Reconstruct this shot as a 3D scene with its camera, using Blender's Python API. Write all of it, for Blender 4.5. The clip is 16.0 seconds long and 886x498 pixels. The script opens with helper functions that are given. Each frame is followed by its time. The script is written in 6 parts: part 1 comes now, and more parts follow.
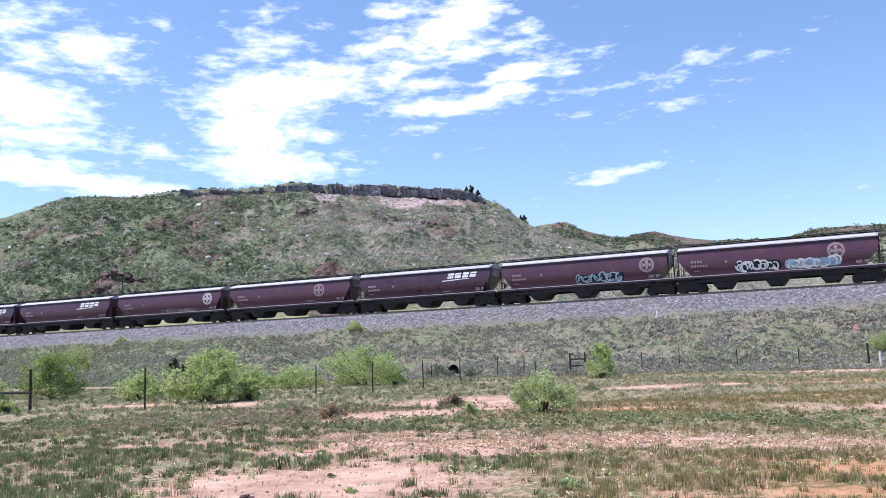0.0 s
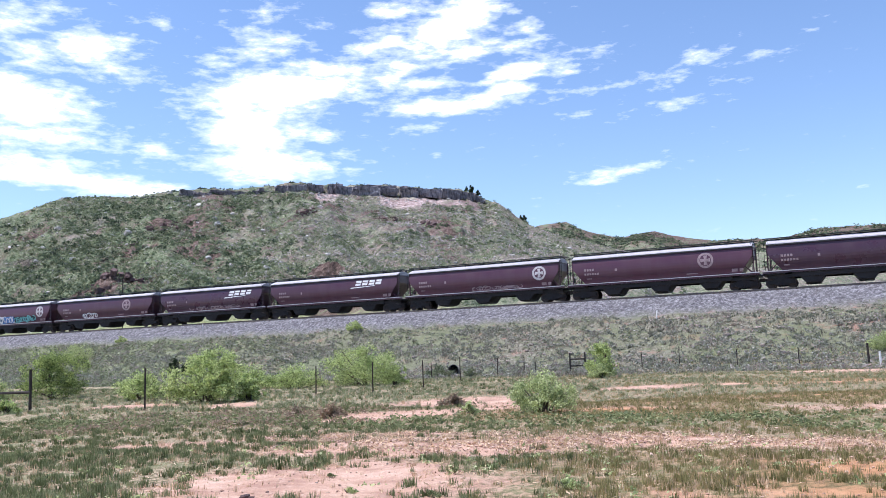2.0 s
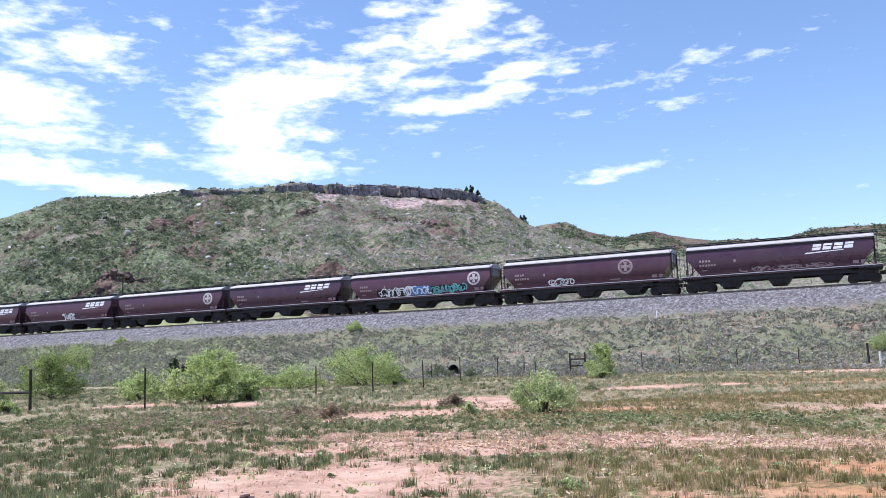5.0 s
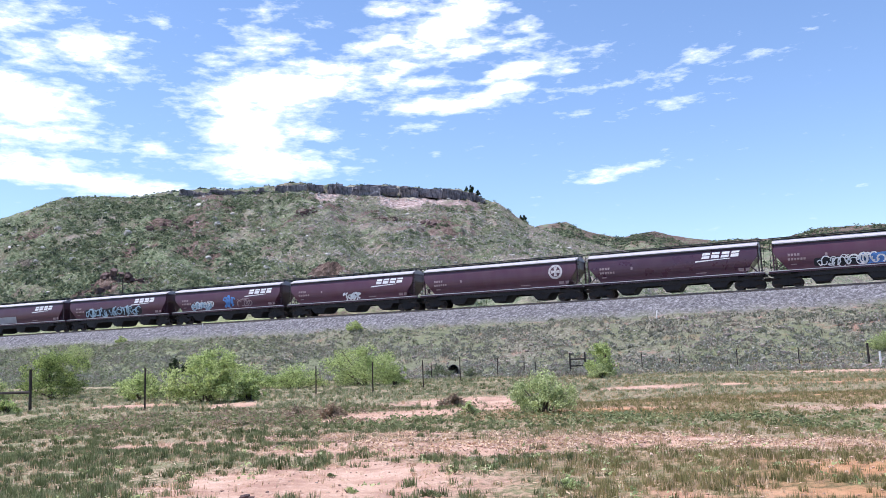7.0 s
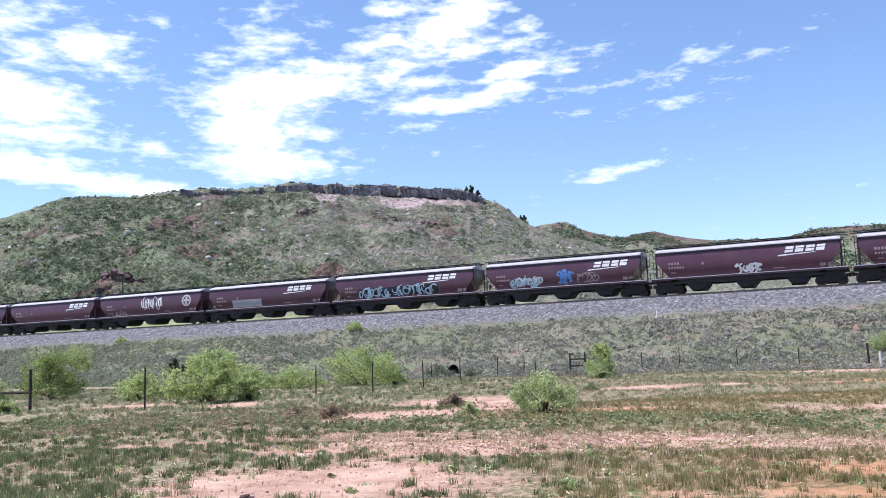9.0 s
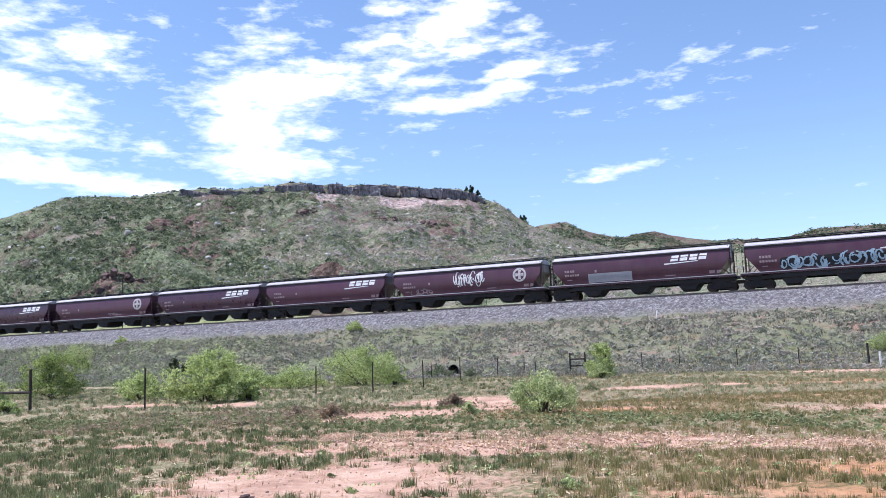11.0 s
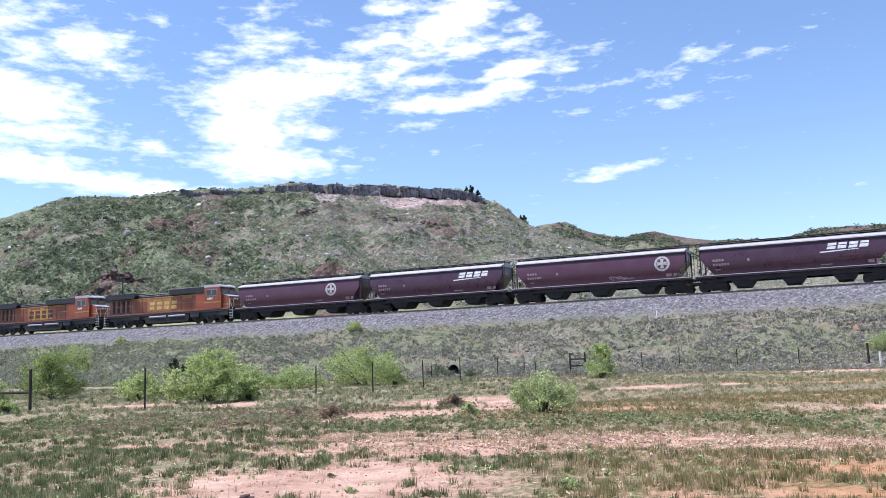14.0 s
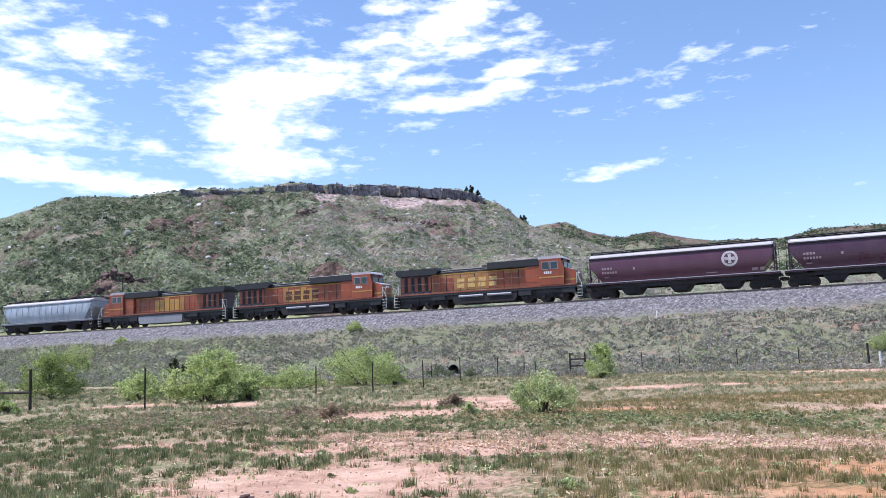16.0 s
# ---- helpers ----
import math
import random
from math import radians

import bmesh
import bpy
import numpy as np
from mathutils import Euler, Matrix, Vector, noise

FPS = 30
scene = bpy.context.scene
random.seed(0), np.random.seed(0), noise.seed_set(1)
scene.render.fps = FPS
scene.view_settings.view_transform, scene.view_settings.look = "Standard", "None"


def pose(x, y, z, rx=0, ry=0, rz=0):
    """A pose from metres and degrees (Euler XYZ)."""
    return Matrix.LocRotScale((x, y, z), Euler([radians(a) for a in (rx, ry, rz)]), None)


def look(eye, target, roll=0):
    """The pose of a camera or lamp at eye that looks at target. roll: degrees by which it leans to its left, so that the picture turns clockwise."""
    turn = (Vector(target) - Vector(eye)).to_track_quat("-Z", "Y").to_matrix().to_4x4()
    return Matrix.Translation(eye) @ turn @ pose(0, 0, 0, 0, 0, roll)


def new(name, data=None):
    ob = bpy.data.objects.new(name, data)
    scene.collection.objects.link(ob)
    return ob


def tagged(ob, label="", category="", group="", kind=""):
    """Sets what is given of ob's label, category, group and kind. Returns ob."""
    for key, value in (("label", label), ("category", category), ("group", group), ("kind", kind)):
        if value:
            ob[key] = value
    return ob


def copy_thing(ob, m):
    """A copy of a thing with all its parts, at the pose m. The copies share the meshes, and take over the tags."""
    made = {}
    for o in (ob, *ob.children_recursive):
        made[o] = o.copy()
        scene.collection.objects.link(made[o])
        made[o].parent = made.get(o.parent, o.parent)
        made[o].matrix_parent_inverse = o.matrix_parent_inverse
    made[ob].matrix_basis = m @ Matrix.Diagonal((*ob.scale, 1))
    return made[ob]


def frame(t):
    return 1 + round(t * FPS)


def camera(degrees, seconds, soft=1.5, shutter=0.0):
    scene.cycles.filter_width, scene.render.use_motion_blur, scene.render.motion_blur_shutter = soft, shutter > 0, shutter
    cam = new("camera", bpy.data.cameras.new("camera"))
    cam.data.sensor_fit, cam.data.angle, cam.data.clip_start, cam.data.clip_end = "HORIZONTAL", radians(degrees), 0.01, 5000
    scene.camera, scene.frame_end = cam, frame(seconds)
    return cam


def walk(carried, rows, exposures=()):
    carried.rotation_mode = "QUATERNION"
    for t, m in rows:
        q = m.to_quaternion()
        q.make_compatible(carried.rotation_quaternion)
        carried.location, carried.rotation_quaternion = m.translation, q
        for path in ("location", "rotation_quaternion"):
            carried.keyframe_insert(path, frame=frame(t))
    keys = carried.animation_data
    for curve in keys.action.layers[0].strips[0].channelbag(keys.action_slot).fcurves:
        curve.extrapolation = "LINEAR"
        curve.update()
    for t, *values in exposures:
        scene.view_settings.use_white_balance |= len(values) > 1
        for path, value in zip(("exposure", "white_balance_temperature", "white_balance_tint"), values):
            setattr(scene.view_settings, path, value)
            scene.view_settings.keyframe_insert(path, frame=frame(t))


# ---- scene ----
# one still camera on a tripod at eye height
cam = camera(54.7, 16.0, soft=0.55)
EYE = Vector((0.0, 0.0, 1.6))
CAM = look(EYE, EYE + Vector((0.0, math.cos(radians(7.182)), math.sin(radians(7.182)))), -1.98)
walk(cam, [(0.0, CAM), (16.0, CAM)], exposures=[(0.0, 0.55, 5750, 16), (16.0, 0.55, 5750, 16)])

# ---- light: high sun from the left, grazing the train's near side, clear sky ----
SUN_EL, SUN_AZ = 64.0, -92.0      # azimuth clockwise from the view's +y
world = bpy.data.worlds.new("sky")
scene.world = world
world.use_nodes = True
wn = world.node_tree.nodes
sky = wn.new("ShaderNodeTexSky")
sky.sky_type, sky.sun_disc = "NISHITA", False
sky.sun_elevation, sky.sun_rotation = radians(SUN_EL), radians(SUN_AZ)
sky.air_density, sky.dust_density, sky.ozone_density = 1.0, 0.3, 1.5
wn["Background"].inputs["Strength"].default_value = 0.125
world.node_tree.links.new(sky.outputs[0], wn["Background"].inputs["Color"])
sun = new("sun", bpy.data.lights.new("sun", "SUN"))
sun.data.energy, sun.data.angle, sun.data.color = 4.6, radians(0.53), (1.0, 0.94, 0.855)
_to_sun = Vector((math.sin(radians(SUN_AZ)) * math.cos(radians(SUN_EL)), math.cos(radians(SUN_AZ)) * math.cos(radians(SUN_EL)), math.sin(radians(SUN_EL))))
sun.matrix_world = look(_to_sun * 100, (0, 0, 0))


# ---- materials ----
class Nodes:
    """A material's node tree with short ways to add to it."""

    def __init__(self, name, rough=0.8, metal=0.0, spec=0.3):
        self.mat = bpy.data.materials.new(name)
        self.mat.use_nodes = True
        self.tree = self.mat.node_tree
        self.bsdf = self.tree.nodes["Principled BSDF"]
        self.bsdf.inputs["Roughness"].default_value = rough
        self.bsdf.inputs["Metallic"].default_value = metal
        self.bsdf.inputs["Specular IOR Level"].default_value = spec

    def add(self, kind, **values):
        node = self.tree.nodes.new(kind)
        for key, value in values.items():
            node.inputs[key].default_value = value
        return node

    def link(self, a, b):
        self.tree.links.new(a, b)

    def coords(self, local=True):
        if local:
            return self.add("ShaderNodeTexCoord").outputs["Object"]
        return self.add("ShaderNodeNewGeometry").outputs["Position"]

    def noise(self, scale, detail=4.0, rough=0.6, local=True, stretch=None):
        n = self.add("ShaderNodeTexNoise", Scale=scale, Detail=detail, Roughness=rough)
        co = self.coords(local)
        if stretch:
            m = self.add("ShaderNodeMapping")
            m.inputs["Scale"].default_value = stretch
            self.link(co, m.inputs["Vector"])
            co = m.outputs[0]
        self.link(co, n.inputs["Vector"])
        return n.outputs["Fac"]

    def ramp(self, fac, *stops):
        r = self.add("ShaderNodeValToRGB")
        e = r.color_ramp.elements
        while len(e) < len(stops):
            e.new(0.5)
        for el, (p, c) in zip(e, stops):
            el.position = p
            el.color = (*c, 1) if len(c) == 3 else (c[0], c[0], c[0], 1)
        self.link(fac, r.inputs[0])
        return r.outputs["Color"]

    def mix(self, fac, a, b, blend="MIX"):
        m = self.tree.nodes.new("ShaderNodeMix")
        m.data_type, m.blend_type = "RGBA", blend
        for value, slot in ((fac, m.inputs[0]), (a, m.inputs[6]), (b, m.inputs[7])):
            if isinstance(value, (int, float)):
                slot.default_value = value
            elif isinstance(value, tuple):
                slot.default_value = (*value, 1)
            else:
                self.link(value, slot)
        return m.outputs[2]

    def attribute(self, name):
        a = self.tree.nodes.new("ShaderNodeAttribute")
        a.attribute_name = name
        return a.outputs["Fac"]

    def bump(self, fac, strength=0.4, distance=0.05):
        b = self.add("ShaderNodeBump", Strength=strength, Distance=distance)
        self.link(fac, b.inputs["Height"])
        self.link(b.outputs[0], self.bsdf.inputs["Normal"])

    def colour(self, c):
        if isinstance(c, tuple):
            self.bsdf.inputs["Base Color"].default_value = (*c, 1)
        else:
            self.link(c, self.bsdf.inputs["Base Color"])
        return self

    def rough(self, fac, lo, hi):
        m = self.add("ShaderNodeMapRange")
        m.inputs["To Min"].default_value, m.inputs["To Max"].default_value = lo, hi
        self.link(fac, m.inputs["Value"])
        self.link(m.outputs[0], self.bsdf.inputs["Roughness"])


def painted(name, c, dirt=(0.10, 0.075, 0.06), amount=0.35, rough=0.5, vary=0.25):
    """Weathered railway paint: streaks that run down, dust patches and a little change from vehicle to vehicle."""
    n = Nodes(name, rough, 0.0, 0.5)
    info = n.add("ShaderNodeObjectInfo")
    dark = tuple(v * (1 - vary) for v in c)
    base = n.mix(info.outputs["Random"], dark, c)
    streak = n.ramp(n.noise(1.0, 6, 0.65, stretch=(2.2, 2.2, 0.25)), (0.42, (0.0,)), (0.72, (1.0,)))
    patch = n.ramp(n.noise(0.55, 5, 0.6), (0.4, (0.0,)), (0.75, (1.0,)))
    f = n.mix(0.5, streak, patch)
    scale = n.mix(1.0, f, (amount, amount, amount), "MULTIPLY")
    n.colour(n.mix(scale, base, dirt))
    n.rough(patch, rough - 0.08, rough + 0.2)
    n.bump(n.noise(3.0, 3), 0.12, 0.02)
    return n.mat


def plain(name, c, rough=0.6, metal=0.0, spread=0.3, scale=6.0):
    n = Nodes(name, rough, metal)
    f = n.noise(scale, 5, 0.65)
    lo, hi = tuple(v * (1 - spread) for v in c), tuple(min(1.0, v * (1 + spread)) for v in c)
    n.colour(n.ramp(f, (0.3, lo), (0.7, hi)))
    n.bump(f, 0.15, 0.02)
    return n.mat


def leafy(name, *shades, rough=0.65, toward=None, through_=0.42, clump=0.0):
    """Leaves and blades: a shade for each island of the mesh, or mostly for each plant, some light passing through."""
    n = Nodes(name, rough, 0.0, 0.2)
    g = n.add("ShaderNodeNewGeometry")
    k = len(shades)
    pick = g.outputs["Random Per Island"]
    if clump:
        pick = n.mix(clump, pick, n.attribute("plant"))
    c = n.ramp(pick, *[((i + 0.5) / k, s) for i, s in enumerate(shades)])
    patch = n.noise(0.35, 3, 0.6, local=False)
    c = n.mix(n.ramp(patch, (0.35, (0.0,)), (0.7, (0.45,))), c, toward or shades[0])
    n.colour(c)
    t = n.add("ShaderNodeBsdfTranslucent")
    n.link(c, t.inputs["Color"])
    m = n.add("ShaderNodeMixShader", Fac=through_)
    n.link(n.bsdf.outputs[0], m.inputs[1])
    n.link(t.outputs[0], m.inputs[2])
    n.link(m.outputs[0], n.tree.nodes["Material Output"].inputs["Surface"])
    return n.mat


M_maroon = painted("maroon_paint", (0.094, 0.030, 0.054), (0.12, 0.08, 0.095), 0.35, 0.36)
M_purple = painted("dark_maroon_paint", (0.074, 0.026, 0.050), (0.10, 0.075, 0.09), 0.3, 0.34)
M_grey_car = painted("grey_paint", (0.40, 0.45, 0.52), (0.13, 0.125, 0.12), 0.8, 0.5)
# pale grey for grain dust and for sun glare put into the colour
M_roof = painted("dust_and_glare_paint", (0.52, 0.49, 0.51), (0.30, 0.26, 0.28), 0.6, 0.5, 0.1)
M_under = painted("grimy_underframe", (0.020, 0.016, 0.018), (0.045, 0.036, 0.035), 0.4, 0.75)
M_black = painted("black_paint", (0.018, 0.018, 0.022), (0.06, 0.055, 0.05), 0.3, 0.55)
M_orange = painted("orange_paint", (0.36, 0.078, 0.026), (0.065, 0.032, 0.028), 0.85, 0.45, 0.12)
M_tan = painted("tan_yellow_paint", (0.42, 0.19, 0.05), (0.15, 0.075, 0.045), 0.7, 0.5, 0.1)
M_yellow = painted("yellow_paint", (0.52, 0.28, 0.05), (0.18, 0.10, 0.05), 0.7, 0.5, 0.1)
M_silver = painted("grey_tank_paint", (0.38, 0.38, 0.42), (0.16, 0.14, 0.13), 0.5, 0.5)
M_dark_letters = plain("brown_lettering_paint", (0.10, 0.04, 0.03), 0.55, 0.0, 0.3, 3.0)
M_cream_letters = plain("cream_lettering_paint", (0.60, 0.39, 0.14), 0.55, 0.0, 0.35, 3.0)
M_white = plain("weathered_white_paint", (0.72, 0.70, 0.70), 0.6, 0.0, 0.2, 3.0)
M_emblem = plain("worn_emblem_paint", (0.48, 0.44, 0.44), 0.6, 0.0, 0.3, 3.0)
M_dull_white = plain("faded_white_paint", (0.30, 0.22, 0.23), 0.65, 0.0, 0.3, 3.0)
M_blue_spray = plain("blue_spray_paint", (0.10, 0.22, 0.50), 0.6, 0.0, 0.35, 2.0)
M_pale_spray = plain("pale_blue_spray_paint", (0.32, 0.42, 0.50), 0.6, 0.0, 0.4, 2.0)
M_teal_spray = plain("teal_spray_paint", (0.16, 0.40, 0.40), 0.6, 0.0, 0.4, 2.0)
M_dark_spray = plain("black_spray_paint", (0.02, 0.02, 0.025), 0.6)
M_steel = plain("worn_rail_steel", (0.22, 0.17, 0.15), 0.45, 0.6, 0.3)
M_wheel = plain("dusty_wheel_steel", (0.06, 0.045, 0.042), 0.6, 0.2, 0.4)
M_rail_white = plain("grab_iron_paint", (0.62, 0.60, 0.52), 0.6, 0.0, 0.2)
M_rail_dull = plain("grimy_handrail_paint", (0.20, 0.15, 0.12), 0.65, 0.0, 0.3)
M_glass = Nodes("cab_glass", 0.08, 0.0, 0.6).colour((0.02, 0.025, 0.03)).mat
M_lens = plain("lamp_lens", (0.75, 0.74, 0.68), 0.25)
M_tie = plain("creosoted_wood", (0.075, 0.055, 0.042), 0.85, 0.0, 0.4)
M_post = plain("rusty_fence_steel", (0.055, 0.042, 0.038), 0.75, 0.2, 0.4)
M_wood_post = plain("weathered_post_wood", (0.04, 0.032, 0.028), 0.85, 0.0, 0.4)
M_wire = plain("fence_wire", (0.06, 0.055, 0.05), 0.7, 0.2)
M_bark = plain("grey_brown_bark", (0.085, 0.065, 0.05), 0.9, 0.0, 0.4)
M_mesquite = leafy("bright_mesquite_leaves", (0.1, 0.14, 0.0448), (0.33, 0.41, 0.134), (0.5, 0.58, 0.224), (0.64, 0.69, 0.347), toward=(0.48, 0.55, 0.213), through_=0.5)
M_forb = leafy("broad_weed_leaves", (0.13, 0.15, 0.065), (0.23, 0.26, 0.115), (0.36, 0.38, 0.19))
M_sage = leafy("yellow_green_bush_leaves", (0.26, 0.31, 0.13), (0.52, 0.58, 0.26), (0.70, 0.73, 0.41), through_=0.5)
M_juniper = leafy("dark_juniper_foliage", (0.018, 0.03, 0.014), (0.035, 0.055, 0.022), (0.05, 0.07, 0.03))
M_dry = leafy("dry_brush_twigs", (0.26, 0.175, 0.125), (0.42, 0.31, 0.22), (0.32, 0.29, 0.17))
M_grass = leafy("green_and_straw_grass", (0.055, 0.07, 0.028), (0.13, 0.16, 0.062), (0.22, 0.25, 0.11), (0.42, 0.41, 0.22), toward=(0.24, 0.25, 0.115), clump=0.7)
M_meadow = leafy("pale_meadow_grass", (0.13, 0.15, 0.07), (0.27, 0.31, 0.15), (0.40, 0.42, 0.25), (0.50, 0.46, 0.32), toward=(0.34, 0.36, 0.20), clump=0.6)
M_olive = leafy("olive_dry_grass", (0.138, 0.13, 0.0495), (0.276, 0.254, 0.099), (0.414, 0.356, 0.154), (0.483, 0.356, 0.198), clump=0.6)
M_straw = leafy("bleached_grass_stubs", (0.44, 0.29, 0.16), (0.64, 0.46, 0.29), (0.78, 0.61, 0.42), toward=(0.58, 0.42, 0.28), through_=0.2)
M_weed = leafy("grey_green_weeds", (0.11, 0.115, 0.081), (0.18, 0.192, 0.135), (0.3, 0.298, 0.254), (0.2, 0.235, 0.124), (0.42, 0.384, 0.362), (0.32, 0.221, 0.2), (0.26, 0.288, 0.194), toward=(0.29, 0.269, 0.232), through_=0.3, clump=0.6)
M_dense = leafy("dense_bush_leaves", (0.11, 0.15, 0.05), (0.34, 0.42, 0.13), (0.52, 0.59, 0.22), through_=0.5)
M_bank_grass = leafy("grey_bank_grass", (0.0855, 0.0874, 0.06), (0.209, 0.202, 0.145), (0.399, 0.354, 0.29), toward=(0.285, 0.248, 0.2))
M_bank_green = leafy("green_bank_weeds", (0.078, 0.0988, 0.0467), (0.187, 0.22, 0.111), (0.312, 0.334, 0.204), toward=(0.328, 0.319, 0.246))
# hillside shades carry extra blue for the haze of distance
M_hill_tuft = leafy("hillside_grass_tufts", (0.0575, 0.0756, 0.0405), (0.23, 0.27, 0.142), (0.391, 0.4, 0.257), (0.529, 0.41, 0.392), (0.759, 0.637, 0.702), through_=0.35, clump=0.85)
M_hill_shrub = leafy("hillside_shrubs", (0.033, 0.047, 0.0319), (0.106, 0.14, 0.0798), (0.224, 0.263, 0.145), (0.354, 0.381, 0.239), (0.519, 0.47, 0.464), through_=0.32, clump=0.7)


def rock_material(name, lo, hi, scale, stretch=(1, 1, 1.8)):
    n = Nodes(name, 0.9)
    info = n.add("ShaderNodeObjectInfo")
    f = n.noise(scale, 8, 0.65, stretch=stretch)
    c = n.ramp(f, (0.3, lo), (0.7, hi))
    n.colour(n.mix(n.ramp(info.outputs["Random"], (0.0, (0.0,)), (1.0, (0.5,))), c, lo))
    n.bump(n.noise(scale * 3, 6), 0.6, 0.2)
    return n.mat


M_caprock = rock_material("grey_caprock", (0.035, 0.033, 0.04), (0.40, 0.37, 0.39), 3.0, (2.6, 1.0, 0.5))
M_dark_rock = rock_material("dark_red_brown_rock", (0.04, 0.026, 0.026), (0.24, 0.155, 0.14), 2.5)
M_stone = rock_material("drab_stone", (0.24, 0.18, 0.15), (0.50, 0.43, 0.38), 1.5)
M_boulder = rock_material("pale_boulder", (0.34, 0.31, 0.28), (0.72, 0.68, 0.64), 0.9)


def ground_material():
    n = Nodes("red_soil_grass_and_ballast", 0.95, 0.0, 0.1)
    mid, fine = n.noise(1.1, 6, 0.65, False), n.noise(9.0, 6, 0.7, False)
    soil = n.ramp(mid, (0.3, (0.30, 0.17, 0.124)), (0.5, (0.47, 0.298, 0.213)), (0.7, (0.62, 0.428, 0.322)))
    soil = n.mix(n.ramp(n.noise(22.0, 4, 0.7, False), (0.45, (0.0,)), (0.75, (0.6,))), soil, (0.22, 0.13, 0.105))
    soil = n.mix(n.ramp(n.noise(4.0, 5, 0.7, False), (0.5, (0.0,)), (0.7, (0.6,))), soil, (0.60, 0.44, 0.345))
    soil = n.mix(n.attribute("rust"), soil, n.ramp(mid, (0.35, (0.30, 0.15, 0.075)), (0.65, (0.52, 0.29, 0.155))))
    turf = n.ramp(fine, (0.34, (0.08, 0.08, 0.04)), (0.46, (0.18, 0.155, 0.085)), (0.56, (0.33, 0.24, 0.16)), (0.70, (0.50, 0.38, 0.28)))
    turf = n.mix(n.attribute("rust"), turf, n.ramp(fine, (0.34, (0.10, 0.085, 0.04)), (0.5, (0.25, 0.16, 0.08)), (0.7, (0.44, 0.27, 0.15))))
    lush = n.attribute("lush")
    turf = n.mix(lush, turf, n.ramp(fine, (0.36, (0.07, 0.07, 0.035)), (0.48, (0.21, 0.175, 0.10)), (0.62, (0.50, 0.39, 0.28))))
    turf = n.mix(n.ramp(mid, (0.5, (0.0,)), (0.62, (0.55,))), turf, (0.16, 0.18, 0.085))
    scrub = n.ramp(n.noise(4.5, 7, 0.78, False), (0.36, (0.045, 0.04, 0.03)), (0.46, (0.15, 0.13, 0.10)), (0.56, (0.23, 0.215, 0.165)), (0.68, (0.38, 0.345, 0.29)))
    scrub = n.mix(n.ramp(mid, (0.52, (0.0,)), (0.64, (0.7,))), scrub, (0.115, 0.14, 0.06))
    scrub = n.mix(n.ramp(n.noise(0.5, 7, 0.75, False), (0.56, (0.0,)), (0.62, (0.75,))), scrub, (0.30, 0.165, 0.13))
    scrub = n.mix(n.ramp(n.noise(0.12, 5, 0.65, False), (0.42, (0.0,)), (0.58, (0.6,))), scrub, (0.145, 0.165, 0.085))
    scrub = n.mix(n.mix(1.0, lush, n.ramp(mid, (0.3, (0.35,)), (0.6, (0.9,))), "MULTIPLY"), scrub, n.ramp(n.noise(3.0, 6, 0.75, False), (0.36, (0.05, 0.062, 0.03)), (0.5, (0.16, 0.18, 0.095)), (0.66, (0.31, 0.31, 0.21))))
    stone = n.ramp(n.noise(3.2, 7, 0.9, False), (0.38, (0.03, 0.029, 0.033)), (0.5, (0.12, 0.115, 0.125)), (0.61, (0.36, 0.345, 0.36)))
    stone = n.mix(n.ramp(mid, (0.4, (0.0,)), (0.7, (0.35,))), stone, (0.15, 0.135, 0.13))
    edge = n.add("ShaderNodeMath")
    edge.operation = "ADD"
    n.link(n.attribute("bare"), edge.inputs[0])
    n.link(n.ramp(fine, (0.3, (0.0,)), (0.7, (0.35,))), edge.inputs[1])
    c = n.mix(n.ramp(edge.outputs[0], (0.45, (0.0,)), (0.75, (1.0,))), turf, soil)
    c = n.mix(n.attribute("scrub"), c, scrub)
    c = n.mix(n.attribute("ballast"), c, stone)
    n.colour(c)
    n.bump(fine, 0.7, 0.06)
    return n.mat


